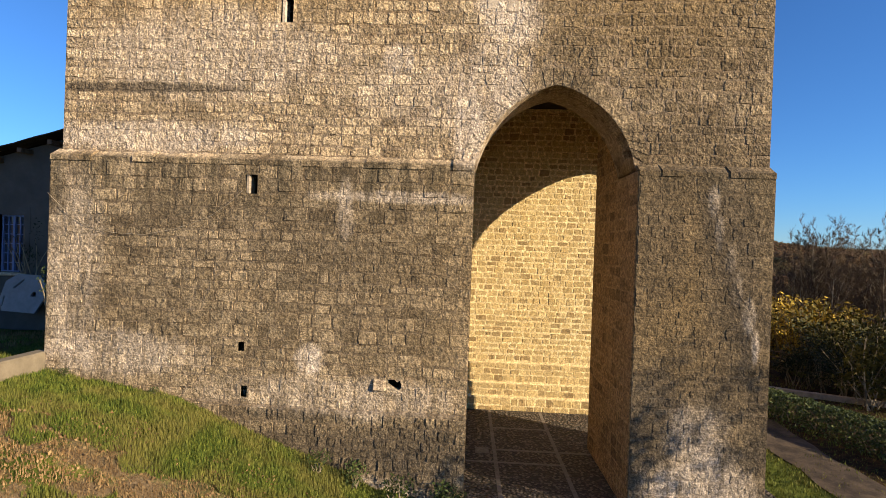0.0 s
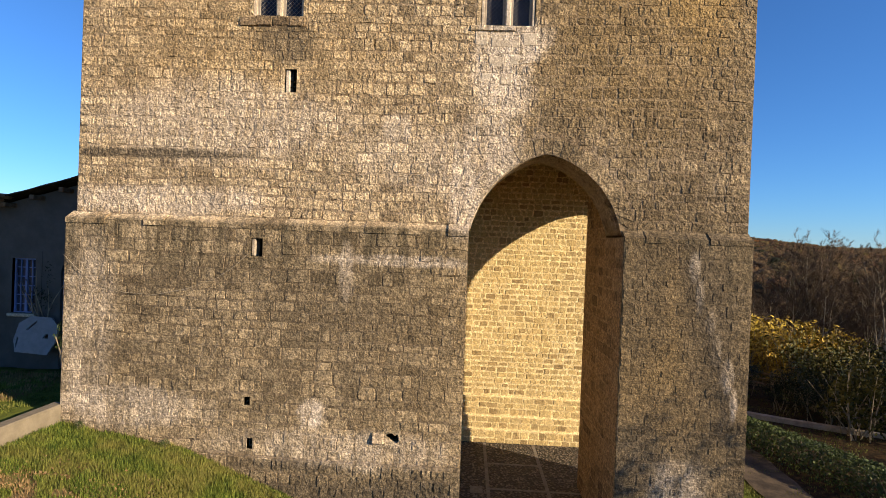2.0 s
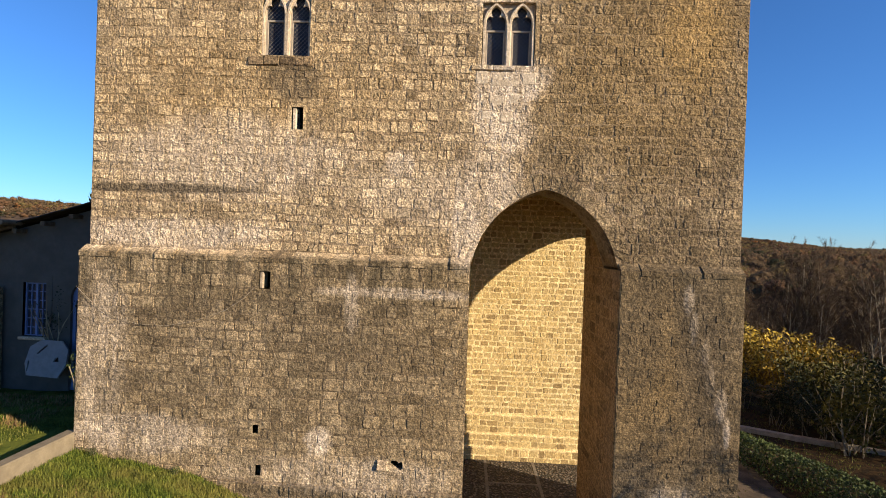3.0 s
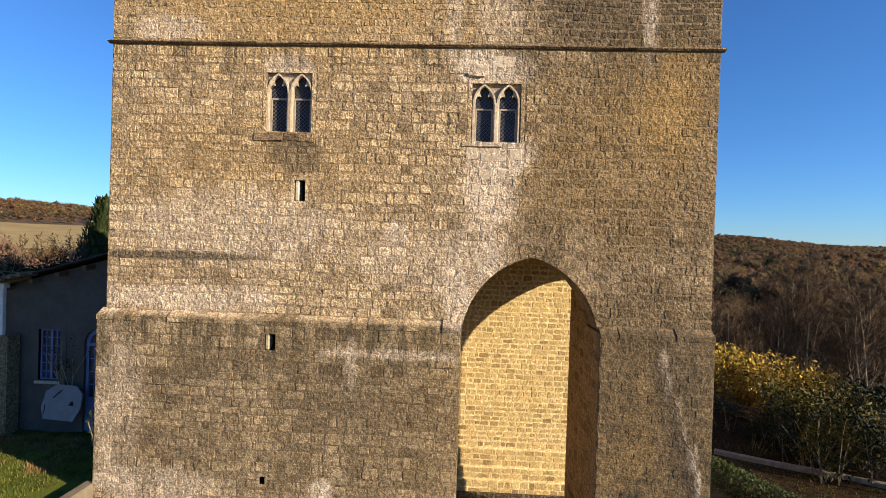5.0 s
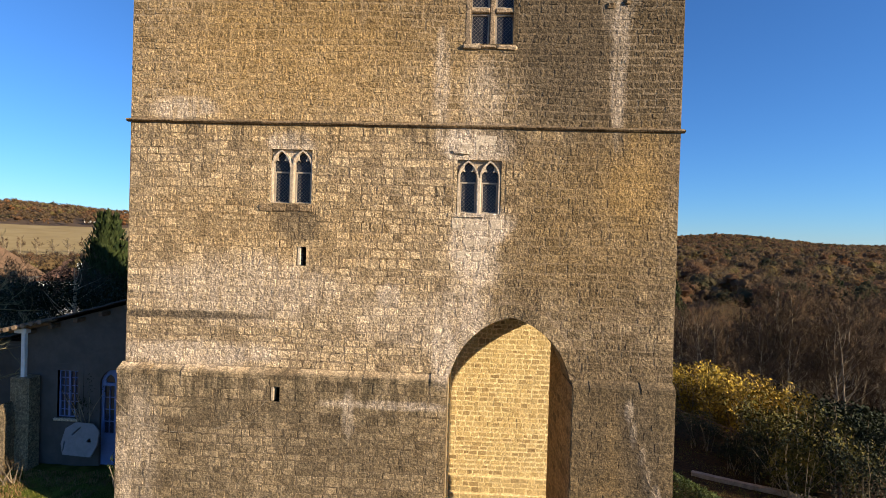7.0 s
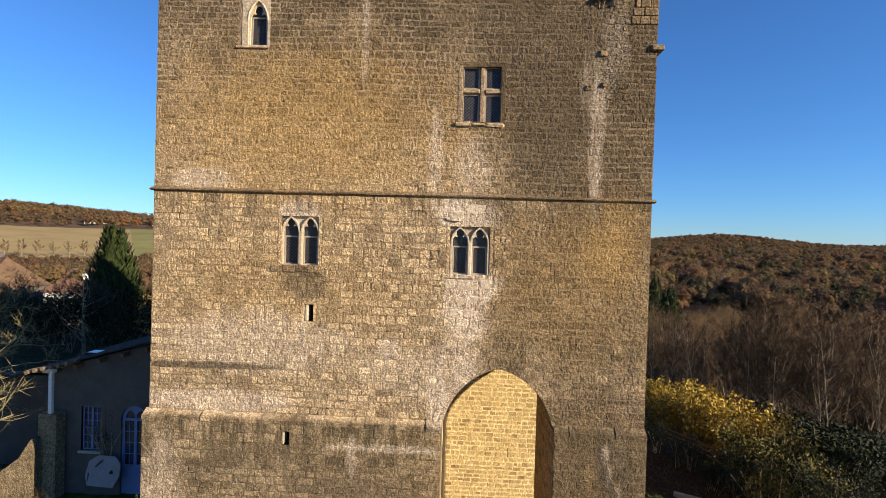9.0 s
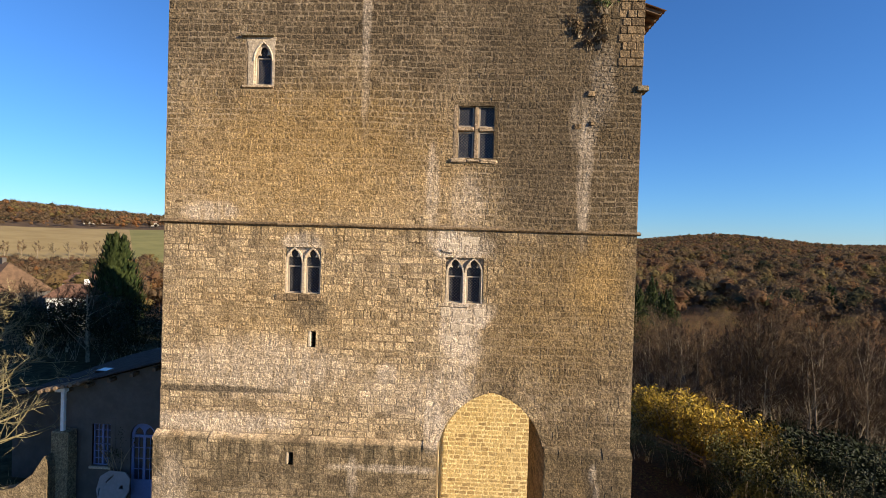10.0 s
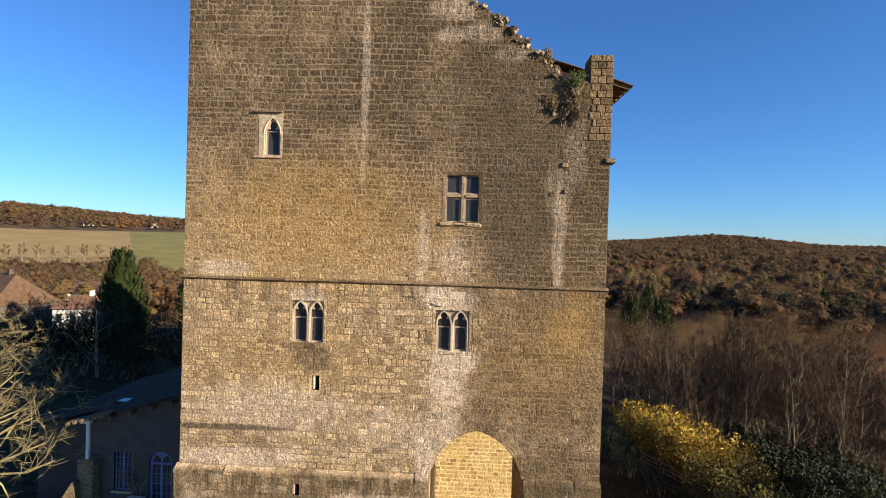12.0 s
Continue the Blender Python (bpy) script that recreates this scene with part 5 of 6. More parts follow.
cable = tagged(part("cable", tube([(-8.47, -0.24, 6.78), (-8.1, -0.26, 6.45), (-7.6, -0.26, 6.14), (-7.0, -0.26, 5.97), (-6.3, -0.26, 5.95), (-5.6, -0.26, 6.1), (-4.9, -0.26, 6.37), (-4.5, -0.26, 6.65), (-4.2, -0.25, 6.95)], [0.004] * 9), plain("pale_cable", (0.3, 0.25, 0.18), 0.7)), "thin pale cable slung across the plinth", "cable")

porch = empty("porch", "small tiled porch roof on a white post over a stone pier", "porch", at=(-14.2, 3.2, 3.0))
part("pier", box(-0.35, 0.35, -0.1, 0.42, -0.6, 3.25, 0.04, wear=0.02), MOSSY, porch, "dark rough stone pier")
part("post", box(-0.05, 0.09, 0.0, 0.14, 3.25, 4.95, 0.015), WHITE_PAINT, porch, "white painted wooden post")
part("bracket", box(-0.28, 0.16, -0.04, 0.18, 4.78, 4.95, 0.02), WHITE_PAINT, porch, "white wooden bracket")
OLD_TILE = plain("mossy_old_tile", (0.19, 0.135, 0.09), 0.95, vary=0.4, scale=5, bump=0.6)
canopy = tiled_slope("canopy", -0.6, 4.85, 0.97, 5.26, -0.35, 0.4, porch, 0.22, OLD_TILE)
part("beam", tube([(-0.55, 0.1, 4.8), (0.9, 0.1, 5.16)], [0.06, 0.06], 6), TIMBER, porch)
for k in range(6):
    f = k / 5
    part("tile_end", tube([(-0.57 + 1.5 * f, -0.4, 4.88 + 0.39 * f), (-0.57 + 1.5 * f, 0.3, 4.88 + 0.39 * f)], [0.08, 0.08], 8), OLD_TILE, porch)

# the sloping stub of wall in the sun
stub_ring = [(-18.5, 1.5), (-14.32, 1.5), (-14.32, 5.0), (-14.45, 5.45), (-14.9, 4.75), (-15.6, 4.2), (-16.6, 3.95), (-18.5, 3.8)]
tagged(new("garden_wall", plate_mesh("garden_wall", [stub_ring], 2.7, 3.15, STONE)), "stub of old garden wall with a sloping broken top", "wall", kind="structure")

# a pale rounded board leaning at the house wall
board_ring = [(-0.55, -0.55), (0.45, -0.6), (0.62, -0.2), (0.6, 0.25), (0.35, 0.5), (-0.3, 0.52), (-0.62, 0.3), (-0.68, -0.2)]
slots = [[(-0.36, 0.12), (-0.1, 0.38), (-0.06, 0.34), (-0.32, 0.08)], [(-0.58, -0.42), (-0.54, -0.42), (-0.54, -0.12), (-0.58, -0.12)], [(0.2, -0.12), (0.38, -0.12), (0.34, 0.02), (0.26, 0.0)]]
board = new("leaning_board", plate_mesh("leaning_board", [board_ring] + slots, -0.03, 0.03, plain("grey_white_board", (0.24, 0.23, 0.235), 0.6, vary=0.12)))
board.matrix_basis = pose(-12.05, 3.25, 4.2, -14, 0, 0)
tagged(board, "large pale rounded board leaning below the window", "board")
cover = clump("climbing_vine", "bare climbing vine on the house wall", "vine", rng, 0.6, 1.9, 160, DARK_LEAF, 0.09, 7)
cover.matrix_basis = pose(-12.15, 3.6, 4.4) @ Matrix.Diagonal((1.0, 0.25, 1.0, 1))
ivy = clump("ivy_tuft", "tuft of ivy growing from the plinth corner", "plant", rng, 0.4, 0.7, 220, HEDGE_LEAF, 0.07, 4)
ivy.matrix_basis = pose(-8.5, -0.1, 4.5, 0, 0, 0) @ Matrix.Diagonal((0.6, 0.6, 1.0, 1))
shrub = clump("yard_shrub", "half-bare shrub in the sunny yard", "shrub", rng, 1.1, 1.2, 320, DRY_LEAF, 0.08, 10)
plant(shrub, [(-13.6, 2.2, 0.9), (-15.2, 1.6, 1.0), (-16.6, 2.0, 1.1)], rng)
weed = clump("weed", "ragged green weeds at the foot of the wall", "plant", rng, 0.7, 0.55, 260, HEDGE_LEAF, 0.08, 6)
tagged(weed, group="weeds at the wall foot")
plant(weed, [(0.2, -0.5, 1.0), (-0.7, -0.6, 1.1), (-1.6, -0.55, 0.9), (-2.3, -0.7, 0.8), (-5.9, -0.4, 0.35), (-7.9, -0.35, 0.4), (0.55, -0.35, 0.8)], rng)
top_bush = clump("wall_bush", "green bush rooted in the ruined wall top", "plant", rng, 0.85, 0.7, 650, HEDGE_LEAF, 0.1, 6)
top_bush.matrix_basis = pose(5.42, -0.12, 21.42) @ Matrix.Diagonal((1, 0.7, 1, 1))
STRAW = leaf_material("dead_stalks", ((0.07, 0.05, 0.03), (0.2, 0.14, 0.08), (0.11, 0.08, 0.045)), 0.9)
tuft = clump("wall_tuft", "dry grass tuft on the broken wall top", "plant", rng, 0.6, 0.34, 260, STRAW, 0.17, 10, 0.1)
tagged(tuft, group="wall tufts")
for i, (x, z, s) in enumerate(((4.4, 22.5, 1.0), (3.6, 23.0, 0.8), (2.7, 23.7, 0.9), (5.1, 20.75, 1.0), (4.7, 20.7, 0.8), (5.3, 20.4, 0.9), (4.3, 22.0, 0.9), (4.75, 21.9, 0.9), (5.0, 20.3, 0.7), (4.45, 20.95, 0.7), (3.9, 22.5, 0.9), (5.5, 20.95, 0.7))):
    ob = tuft if i == 0 else copy_thing(tuft, Matrix())
    ob.matrix_basis = pose(x, -0.02 if z < 21.9 else 0.3, z) @ Matrix.Diagonal((s, (0.3 if z < 21.9 else 0.8) * s, s, 1)) @ pose(0, 0, 0, 0, 0, 50 * i)

# grass of the bank and the yard
npr = np.random.default_rng(7)


def grass(name, count, x0, x1, y0, y1, long_, mat, label, keep):
    verts, faces = [], []
    made = 0
    while made < count:
        x, y = npr.uniform(x0, x1), npr.uniform(y0, y1)
        made += 1
        if not keep(x, y):
            continue
        z = land(x, y)
        clumped = 0.75 + 0.6 * noise.noise((x * 3.0, y * 3.0, 2.0))
        a, h = npr.uniform(0, 6.283), long_ * npr.uniform(0.5, 1.3) * clumped
        dx, dy, w = math.cos(a), math.sin(a), 0.006 + 0.007 * npr.random()
        lean = npr.uniform(0.1, 0.7) * h
        b = len(verts)
        verts += [(x - dy * w, y + dx * w, z - 0.01), (x + dy * w, y - dx * w, z - 0.01), (x + dx * lean, y + dy * lean, z + h)]
        faces.append((b, b + 1, b + 2))
    return tagged(joined(name, verts, faces, mat), label, "grass", kind="stuff")


def worn(x, y):
    return noise.noise((x * 0.8, y * 0.8, 5.0)) + 0.5 * noise.noise((x * 2.2, y * 2.2, 8.0))


grass("grass_bank", 170000, -8.4, 0.4, -6.5, -0.22, 0.11, GRASS_LEAF, "green winter grass on the bank", lambda x, y: not (y < -2.6 + 0.6 * worn(x + 5, y) and x < -1.5 and worn(x, y) > -0.22))
grass("grass_dry", 45000, -8.4, 0.0, -6.5, -2.2, 0.06, DRY_LEAF, "dry grass and fallen leaves on worn earth", lambda x, y: worn(x, y) > -0.3)
litter = Strands()
rng = random.Random(15)
while len(litter.faces) < 3600:
    x, y = rng.uniform(-8.3, -0.4), rng.uniform(-6.4, -1.6)
    if worn(x, y) > -0.15 or rng.random() < 0.06:
        way = Vector((rng.uniform(-1, 1), rng.uniform(-1, 1), rng.uniform(-0.1, 0.5))).normalized()
        litter.leaf(Vector((x, y, land(x, y) + 0.02)), way, way.orthogonal().normalized(), rng.uniform(0.03, 0.08), rng.uniform(0.01, 0.024))
tagged(litter.made("leaf_litter", DRY_LEAF), "dry brown leaves fallen on the worn bank", "leaves", kind="stuff")
grass("grass_yard", 30000, -18, -8.8, -5, 3.0, 0.09, GRASS_LEAF, "rough grass in the yard", lambda x, y: worn(x, y) < 0.25)
grass("grass_strip", 22000, 6.9, 9.9, -4, 10, 0.1, GRASS_LEAF, "grass between the keep and the path", lambda x, y: x < 9.3 + 0.3 * worn(x * 2, y * 2))
grass("grass_verge", 9000, -16.5, -10.5, 0.4, 3.2, 0.12, DRY_LEAF, "dry brown growth before the house", lambda x, y: worn(x, y) > -0.25)
grass("grass_garden", 26000, 7.2, 19, -3, 16, 0.09, GRASS_LEAF, "shaded grass of the garden", lambda x, y: worn(x, y) < 0.1)


# ---- the far country ----

def fast_mesh(name, verts, mat, tone=None):
    """A mesh of loose triangles from an array of (n, 3, 3)."""
    n = len(verts)
    data = bpy.data.meshes.new(name)
    data.vertices.add(n * 3)
    data.vertices.foreach_set("co", verts.reshape(-1).astype(np.float32))
    data.loops.add(n * 3)
    data.loops.foreach_set("vertex_index", np.arange(n * 3, dtype=np.int32))
    data.polygons.add(n)
    data.polygons.foreach_set("loop_start", np.arange(0, n * 3, 3, dtype=np.int32))
    data.materials.append(mat)
    data.update(calc_edges=True)
    if tone is not None:
        data.attributes.new("tone", "FLOAT", "FACE").data.foreach_set("value", tone.astype(np.float32))
    return data


def far_wood(name, spots, mat, tris, height, label, width=0.5, seed=1, size=(0.03, 0.09), low=0.3, thin=0.35, lobes=7, body=0.0):
    """Many distant trees in one mesh: each a stem under a crown of several round lobes made of loose sprays."""
    r = np.random.default_rng(seed)
    n = len(spots)
    ground_ = np.array([(x, y, land(x, y)) for x, y in spots])
    h = height * r.uniform(0.65, 1.3, n)
    w = h * width * r.uniform(0.75, 1.25, n)
    half = 0.5 * (1 - low) * h
    aim = r.normal(size=(n, lobes, 3))
    aim /= np.linalg.norm(aim, axis=2, keepdims=True)
    reach = np.stack([0.29 * w, 0.29 * w, 0.5 * half], -1)[:, None, :]
    centre = aim * reach
    centre[..., 2] += (low * h + half)[:, None]
    radius = np.stack([0.5 * w, 0.5 * w, 0.9 * half], -1)[:, None, :] * r.uniform(0.45, 0.7, (n, lobes, 1))
    which = r.integers(0, lobes, (n, tris))
    out = r.normal(size=(n, tris, 3))
    out[..., 2] += 0.35
    out /= np.linalg.norm(out, axis=2, keepdims=True)
    rows = np.arange(n)[:, None]
    mid = ground_[:, None, :] + centre[rows, which] + out * radius[rows, which] * r.uniform(0.5, 1.06, (n, tris, 1))
    solids = np.zeros((0, 3, 3))
    if body:
        ico = bmesh.new()
        bmesh.ops.create_icosphere(ico, subdivisions=2 if tris > 300 else 1, radius=1.0)
        ball = np.array([[v.co[:] for v in f.verts] for f in ico.faces])
        keys, back = np.unique(ball.reshape(-1, 3).round(4), axis=0, return_inverse=True)
        ico.free()
        lump = keys[None, None] * r.uniform(0.62, 1.0, (n, lobes, len(keys), 1)) * body
        lump = ground_[:, None, None, :] + centre[:, :, None, :] + lump * radius[:, :, None, :]
        solids = lump[:, :, back.reshape(-1)].reshape(-1, 3, 3)
    facing = out + 0.3 * r.normal(size=out.shape)
    side = np.cross(facing, r.normal(size=out.shape))
    side /= np.linalg.norm(side, axis=2, keepdims=True) + 1e-6
    up = np.cross(facing, side)
    up /= np.linalg.norm(up, axis=2, keepdims=True) + 1e-6
    s = (h[:, None] * r.uniform(*size, (n, tris)))[..., None]
    spray = np.stack([mid - side * s * thin - up * s * 0.4, mid + side * s * thin - up * s * 0.4, mid + up * s * 0.8], 2).reshape(-1, 3, 3)
    foot, top = ground_ - (0, 0, 0.5), ground_ + np.stack([np.zeros(n), np.zeros(n), h * 0.8], 1)
    stem = np.stack([foot - (0.12, 0, 0), foot + (0.12, 0, 0), top], 1)
    tone = np.clip(r.random(n) * 0.7 + 0.4 * np.array([noise.noise((x / 70, y / 70, 1.0)) + 0.4 for x, y in spots]), 0, 1)
    tones = np.concatenate([tone, np.repeat(tone, tris), np.repeat(tone, len(solids) // n)])
    return tagged(new(name, fast_mesh(name, np.concatenate([stem, spray, solids]), mat, tones)), label, "trees", kind="stuff")


def wood_colors():
    """Each tree has a tone of its own: grey-brown, russet, olive, dark or pale."""
    g = Graph("far_twigs", 0.95)
    tone = g.node("ShaderNodeAttribute")
    tone.attribute_name = "tone"
    tone = tone.outputs["Fac"]
    small = g.noise(0.5, 3, 0.6)
    col = g.mix(g.range(small, 0.35, 0.65), (0.125, 0.086, 0.052), (0.19, 0.132, 0.078))
    col = g.mix(g.range(tone, 0.45, 0.6), col, (0.21, 0.122, 0.068))
    col = g.mix(g.range(tone, 0.68, 0.74), col, (0.21, 0.16, 0.068))
    col = g.mix(g.range(tone, 0.84, 0.88), col, (0.28, 0.14, 0.062))
    col = g.mix(g.range(tone, 0.93, 0.96), col, (0.2, 0.15, 0.09))
    col = g.mix(g.range(tone, 0.16, 0.1), col, (0.075, 0.07, 0.04))
    # bare twigs let some of the light through
    thin = g.node("ShaderNodeBsdfTranslucent", col).outputs[0]
    matt = g.node("ShaderNodeBsdfDiffuse", col).outputs[0]
    both = g.node("ShaderNodeMixShader", 0.5, matt, thin).outputs[0]
    g.tree.links.new(both, g.tree.nodes["Material Output"].inputs["Surface"])
    return g.mat


FAR_TWIG = wood_colors()


def sector(r, count, a0, a1, d0, d1, power=0.6):
    out = []
    for _ in range(count):
        a, d = math.radians(r.uniform(a0, a1)), d0 + (d1 - d0) * r.random() ** power
        out.append((d * math.sin(a), d * math.cos(a)))
    return out


r = np.random.default_rng(3)
far_wood("woods_edge", sector(r, 260, 12, 54, 92, 190, 0.9), FAR_TWIG, 900, 10.0, "leafless brown trees of the valley floor", 0.8, 4, (0.02, 0.04), 0.2, 0.12)
far_wood("woods_middle", sector(r, 860, 8, 54, 180, 480, 0.75), FAR_TWIG, 440, 13.5, "rounded russet winter trees across the valley", 0.95, 5, (0.03, 0.055), 0.12, 0.4, 6, 0.6)
far_wood("woods_far", sector(r, 4000, 5, 50, 460, 1300), FAR_TWIG, 95, 14.0, "distant russet winter woods on the slope", 1.1, 6, (0.05, 0.09), 0.1, 0.4, 4, 0.6)
far_wood("woods_hill", sector(r, 4200, 5, 50, 1200, 1900), FAR_TWIG, 28, 12.0, "wooded hill on the skyline", 1.3, 7, (0.12, 0.2), 0.0, 0.4, 3, 0.7)
far_wood("woods_evergreen", sector(r, 50, 10, 45, 130, 800), CYPRESS_LEAF, 420, 11.0, "scattered dark evergreens among the bare woods", 0.75, 8, (0.04, 0.08), 0.15)
far_wood("woods_left", sector(r, 1300, -62, -33, 85, 335) + sector(r, 450, -34, -18, 85, 260), FAR_TWIG, 190, 8.5, "bare brown trees below the fields", 0.85, 9, (0.03, 0.06), 0.1, 0.3, 5, 0.55)
far_wood("woods_skyline", sector(r, 3300, -60, -10, 612, 1150), FAR_TWIG, 70, 11.0, "wooded skyline above the fields", 1.15, 10, (0.06, 0.12), 0.0, 0.35, 4, 0.6)

# the row of round trees at the tan field's edge
rng = random.Random(77)
orchard = bare_tree("field_tree", "small round leafless tree at the field's edge", rng, 7, 0.2, BARK, TWIG, 0.25, 10, 0.4, 0.15, 0.25, 12, 0.05, 1)
tagged(orchard, group="field trees")
edge = []
for k in range(10):
    a = radians(-45.5 + 1.15 * k)
    edge.append((372 * math.sin(a), 372 * math.cos(a), 1.5))
plant(orchard, edge, rng)

# a dark mass of evergreens in the shade of the keep
shaded = clump("yard_evergreen", "large dark evergreen in the shade of the keep", "tree", rng, 5.0, 6.0, 2400, DARK_LEAF, 0.3, 8, -0.1)
tagged(shaded, group="shaded evergreens")
plant(shaded, [(-31, 30, 0.95), (-36, 31, 1.0), (-41, 34, 1.0), (-46, 37, 0.95), (-27, 27, 0.9), (-51, 41, 0.9), (-33, 36, 1.05), (-38, 38, 1.0), (-28, 33, 0.9), (-24, 31, 0.9), (-56, 45, 0.9), (-43, 41, 0.95)], rng)
# nearer trees behind the house
thorn = bare_tree("village_tree", "spreading leafless reddish tree by the village houses", rng, 7.5, 0.2, BARK, TWIG, 0.15, 13, 0.55, 0.08, 0.3, 14, 0.016, 2)
tagged(thorn, group="village trees")
plant(thorn, [(-34, 31), (-40, 36), (-46, 38), (-52, 46), (-33, 46), (-30, 48), (-58, 52), (-37, 56), (-64, 50), (-49, 56), (-27, 46), (-70, 56), (-44, 47), (-55, 38)], rng, (0.75, 1.15))


def conifer(name, label, seed, height, width, count):
    rr = random.Random(seed)
    tree = empty(name, label, "tree")
    trunk, crown = Strands(), Strands()
    trunk.limb([Vector((0, 0, -0.5)), Vector((0.05, 0, height * 0.5)), Vector((0, 0, height * 0.93))], 0.3, 0.05, 6)
    spires = [(rr.uniform(-0.3, 0.3) * width, rr.uniform(-0.3, 0.3) * width, rr.uniform(0.75, 1.0)) for _ in range(9)] + [(0, 0, 1.0)]
    for _ in range(count):
        sx, sy, top = rr.choice(spires)
        u = rr.random() ** 0.8
        a = rr.uniform(0, 6.283)
        reach = width * 0.42 * (1 - u ** 2.2) * (0.6 + 0.4 * math.sin(u * 3.1)) * rr.uniform(0.75, 1.08)
        p = Vector((sx * (1 - 0.5 * u) + reach * math.cos(a), sy * (1 - 0.5 * u) + reach * math.sin(a), 0.4 + u * top * height * 0.98))
        way = Vector((math.cos(a) * 0.35, math.sin(a) * 0.35, 1)).normalized()
        crown.leaf(p, (way + rand_way(rr) * 0.3).normalized(), Vector((-math.sin(a), math.cos(a), 0)), rr.uniform(0.5, 1.1), rr.uniform(0.1, 0.2))
    trunk.made("trunk", BARK, tree)
    crown.made("crown", CYPRESS_LEAF, tree)
    return tree


cypress = conifer("cypress", "large dense green cypress behind the house", 5, 12.2, 5.4, 9000)
cypress.matrix_basis = pose(-41.2, 45, land(-41.2, 45))
cypress_2 = conifer("cypress", "smaller dark conifer near the village", 6, 10.5, 4.2, 3500)
cypress_2.matrix_basis = pose(-36.0, 52, land(-36, 52) - 0.2)


for a, d, h, w in ((21.3, 150, 17.5, 8.5), (24.6, 140, 17.0, 9.0), (22.4, 185, 18.0, 9.0), (38.0, 210, 17.0, 8.0)):
    pine = conifer("pine", "dark green pine standing above the bare woods", int(d), h, w, 2600)
    x, y = d * math.sin(radians(a)), d * math.cos(radians(a))
    pine.matrix_basis = pose(x, y, land(x, y))
    tagged(pine, group="pines in the woods")


def cottage(name, x, y, w, d, wall_h, roof_h, turn, mats, label, base=None, windows=3):
    """A plain house with a gabled roof, a chimney and shuttered openings."""
    z = land(x, y) if base is None else base
    top = empty(name, label, "house", at=(x, y, z))
    top.rotation_euler = (0, 0, radians(turn))
    part("wall", box(-w / 2, w / 2, -d / 2, d / 2, -2.5, wall_h), mats[0], top)
    bm = bmesh.new()
    o = 0.4
    pts = [(-w / 2 - o, -d / 2 - o, wall_h - 0.1), (w / 2 + o, -d / 2 - o, wall_h - 0.1), (w / 2 + o, d / 2 + o, wall_h - 0.1), (-w / 2 - o, d / 2 + o, wall_h - 0.1), (-w / 2 + roof_h * 0.6, 0, wall_h + roof_h), (w / 2 - roof_h * 0.6, 0, wall_h + roof_h)]
    v = [bm.verts.new(p) for p in pts]
    for f in ((0, 1, 5, 4), (1, 2, 5), (2, 3, 4, 5), (3, 0, 4), (3, 2, 1, 0)):
        bm.faces.new([v[i] for i in f])
    roof_ = part("roof", bm, mats[1], top)
    part("chimney", box(w * 0.18, w * 0.18 + 0.6, -0.3, 0.3, wall_h + roof_h * 0.5, wall_h + roof_h + 0.7, 0.03), mats[0], roof_)
    for k in range(windows):
        a = -w / 2 + (k + 0.5) * w / windows
        win = part("window", box(a - 0.5, a + 0.5, -d / 2 - 0.05, -d / 2 + 0.05, wall_h * 0.3, wall_h * 0.78, 0.02), WHITE_PAINT, top)
        part("pane", box(a - 0.38, a + 0.38, -d / 2 - 0.07, -d / 2 - 0.052, wall_h * 0.34, wall_h * 0.74), GLOSS, win)
    return top


BARN_TILE = plain("faded_tile", (0.13, 0.08, 0.048), 0.9, vary=0.3, scale=1.5)
cottage("cottage", -57.5, 60, 5.5, 6, 3.4, 1.7, 12, (WHITE_PAINT, TILE), "small white cottage with a red-tiled roof", 1.0)
cottage("barn", -73, 62, 14, 9, 2.6, 4.4, -20, (PLASTER, BARN_TILE), "long tiled barn roof in the low sun", 2.0)
cottage("cottage", -33, 62, 9, 6, 3.6, 1.8, 5, (WHITE_PAINT, TILE), "pale village house behind bare trees", 2.2)
cottage("cottage", -68, 78, 9, 7, 3.2, 1.6, 8, (WHITE_PAINT, TILE), "white house with a low tiled roof", 1.6)
FARM_WALL = plain("cream_wall", (0.5, 0.45, 0.37), 0.9)
for a, d, w in ((-37.6, 700, 11), (-36.6, 710, 7), (-32.2, 700, 8), (-26.6, 715, 9), (-25.4, 715, 6), (-21.0, 720, 11), (-44.2, 760, 8)):
    x, y = d * math.sin(radians(a)), d * math.cos(radians(a))
    tagged(cottage("farmhouse", x, y, w, 7, 3.0, 1.8, -a, (FARM_WALL, TILE), "distant white farmhouse below the wooded skyline", land(x, y) + 1.0), group="farmhouses")

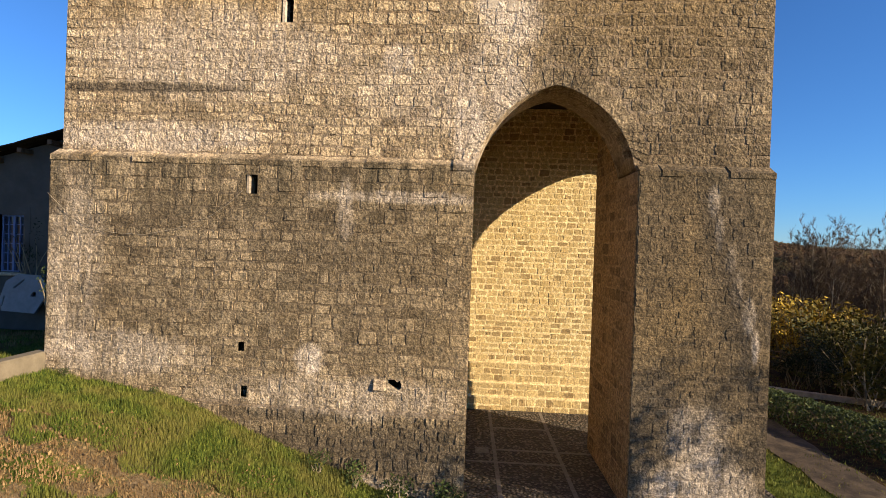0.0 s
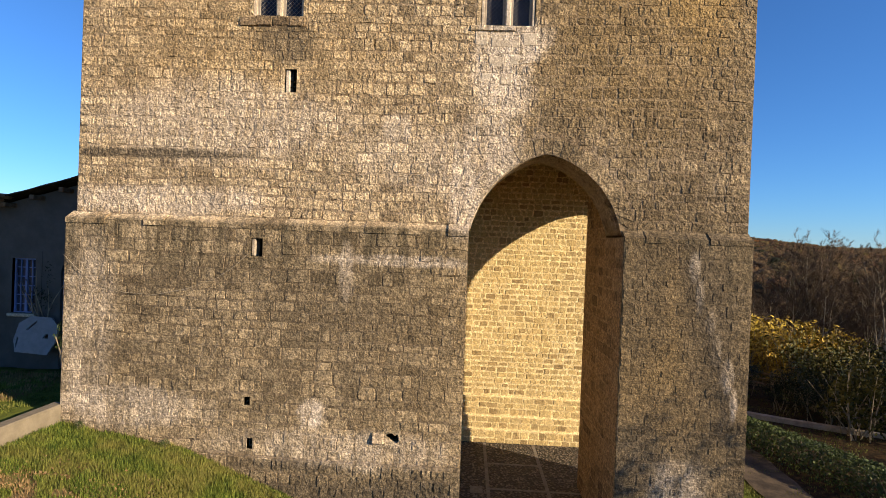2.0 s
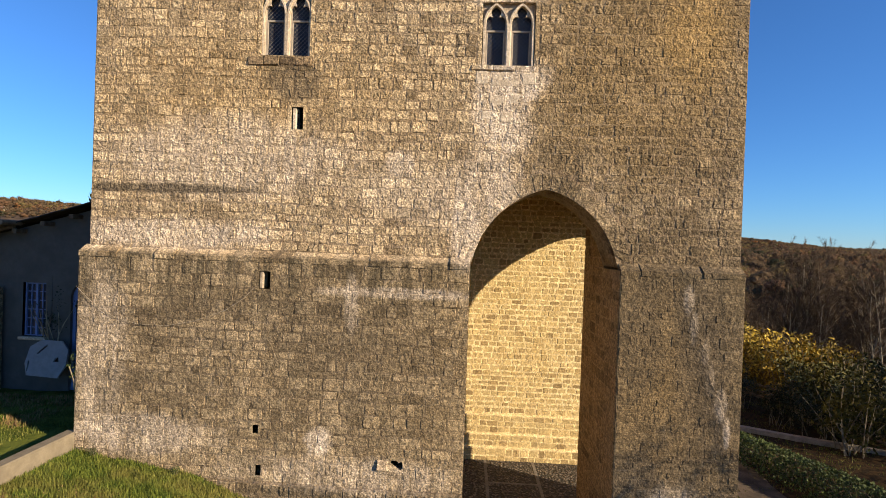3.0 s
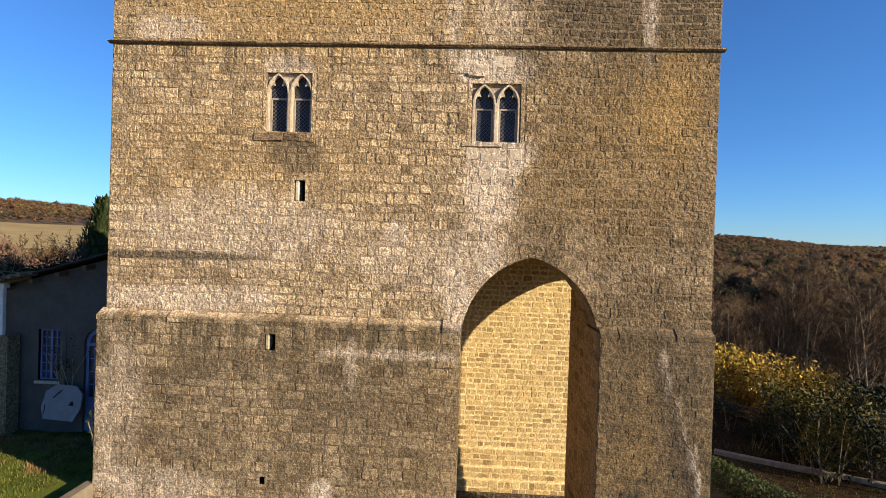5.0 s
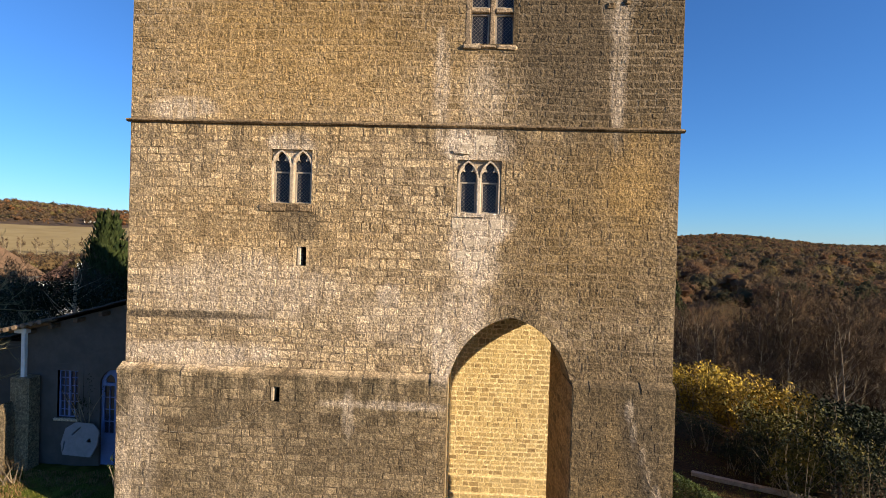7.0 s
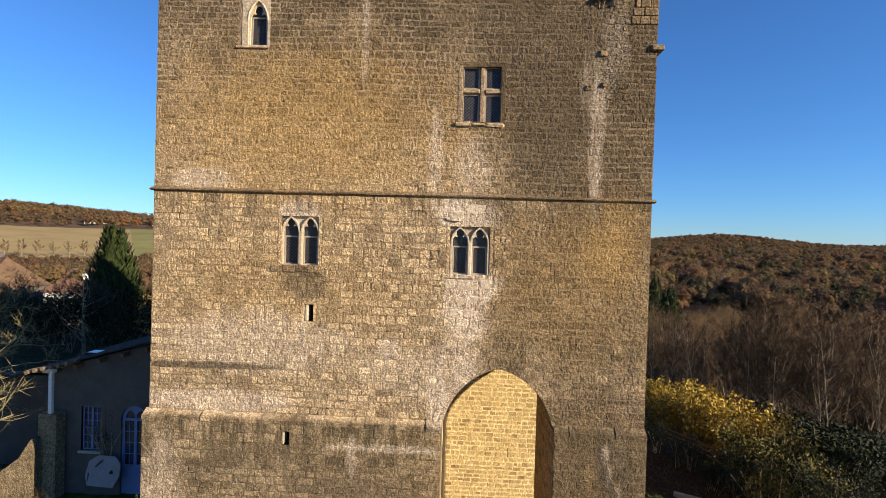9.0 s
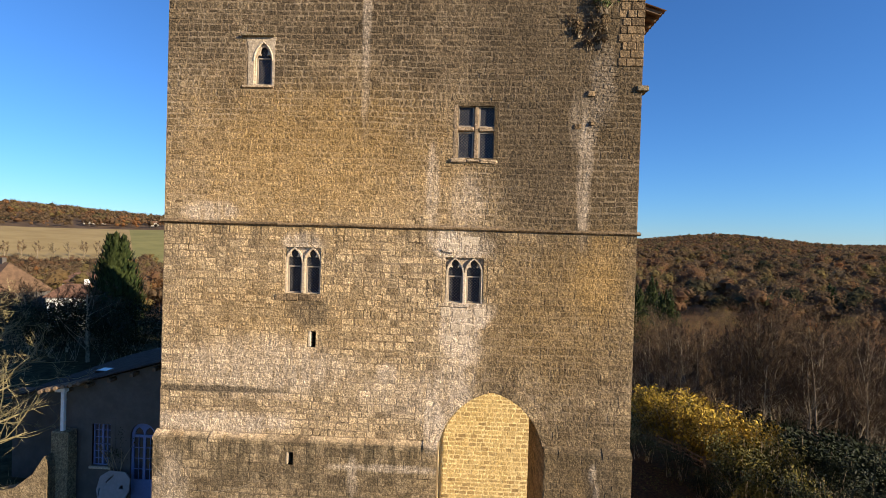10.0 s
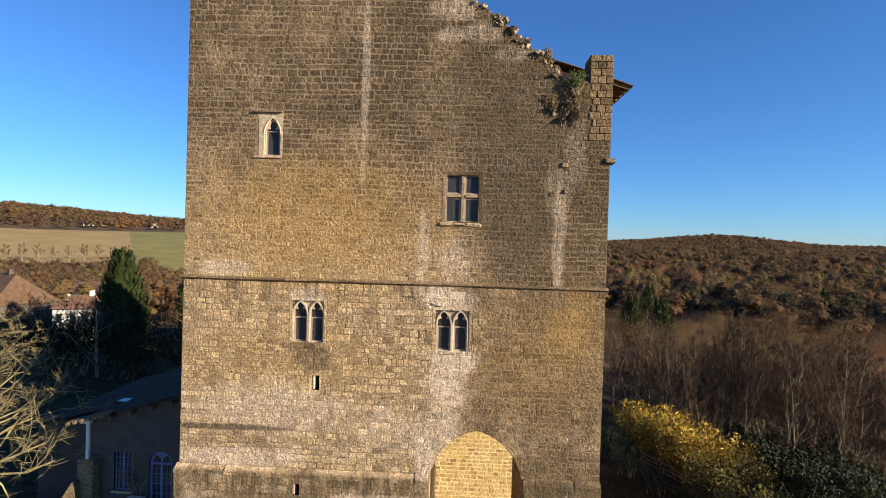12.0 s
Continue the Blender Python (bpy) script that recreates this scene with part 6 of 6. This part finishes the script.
# ---- the beds of stone, last ----
lay("stone", low_beds, front_put, STONE, wall_front, (1.0, 8.5), 21, proud=(0.003, 0.011), most=150)
lay("stone", high_beds, front_put, STONE, wall_front, (0.0, 15.0), 22, proud=(0.003, 0.011), most=150)
plinth_blocks = [block_rect(h[0] - 0.02, h[1] + 0.02, h[2] - 0.02, h[3] + 0.02) for h in HOLES]
lay("stone", masonry(13, PL, 0.66, 1.4, LEDGE - 0.16, plinth_blocks, course=(0.15, 0.3), length=(0.18, 0.52)), plinth_put, STONE, wall_plinth, (-1.0, 6.0), 23, proud=(0.003, 0.011))
lay("stone", masonry(14, 4.0, PR, 0.0, LEDGE - 0.16, [], course=(0.15, 0.3), length=(0.18, 0.52)), plinth_put, STONE, wall_pier, (4.5, 6.0), 24, proud=(0.003, 0.011), most=200)
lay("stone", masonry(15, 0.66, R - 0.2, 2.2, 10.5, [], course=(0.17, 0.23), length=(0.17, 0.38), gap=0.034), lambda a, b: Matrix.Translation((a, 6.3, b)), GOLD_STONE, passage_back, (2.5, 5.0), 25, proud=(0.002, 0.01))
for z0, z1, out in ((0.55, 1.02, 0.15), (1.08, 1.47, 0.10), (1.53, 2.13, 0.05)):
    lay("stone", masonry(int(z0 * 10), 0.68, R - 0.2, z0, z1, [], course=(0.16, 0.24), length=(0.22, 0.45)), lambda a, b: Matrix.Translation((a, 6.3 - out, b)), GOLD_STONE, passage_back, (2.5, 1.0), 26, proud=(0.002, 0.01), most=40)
lay("stone", masonry(16, PY + 0.01, 3.23, 0.6, 10.4, [block_rect(-3, 1.3, 7.4, 11)], course=(0.2, 0.3), length=(0.24, 0.5)), lambda a, b: Matrix.Translation((3.985, a, b)) @ pose(0, 0, 0, 0, 0, -90), SHADED_JAMB_STONE, wall_pier, (1.0, 6.0), 27, proud=(0.001, 0.006), most=100)
lay("stone", masonry(17, -5.9, 0.655, 0.0, 2.42, [], course=(0.15, 0.28), length=(0.16, 0.42), gap=0.025), lambda a, b: front_put(a, b, PY - 0.05), STONE, footing, (-1.5, 1.5), 28, proud=(0.005, 0.02), most=180)
lay("stone", masonry(18, 5.15, 5.88, 17.3, 21.4, [], course=(0.12, 0.22), length=(0.12, 0.28), gap=0.03), lambda a, b: front_put(a + 0.12 * math.sin(b * 3), b, -0.006), STONE, wall_front, (5.5, 20.0), 29, proud=(0.004, 0.014), most=0)
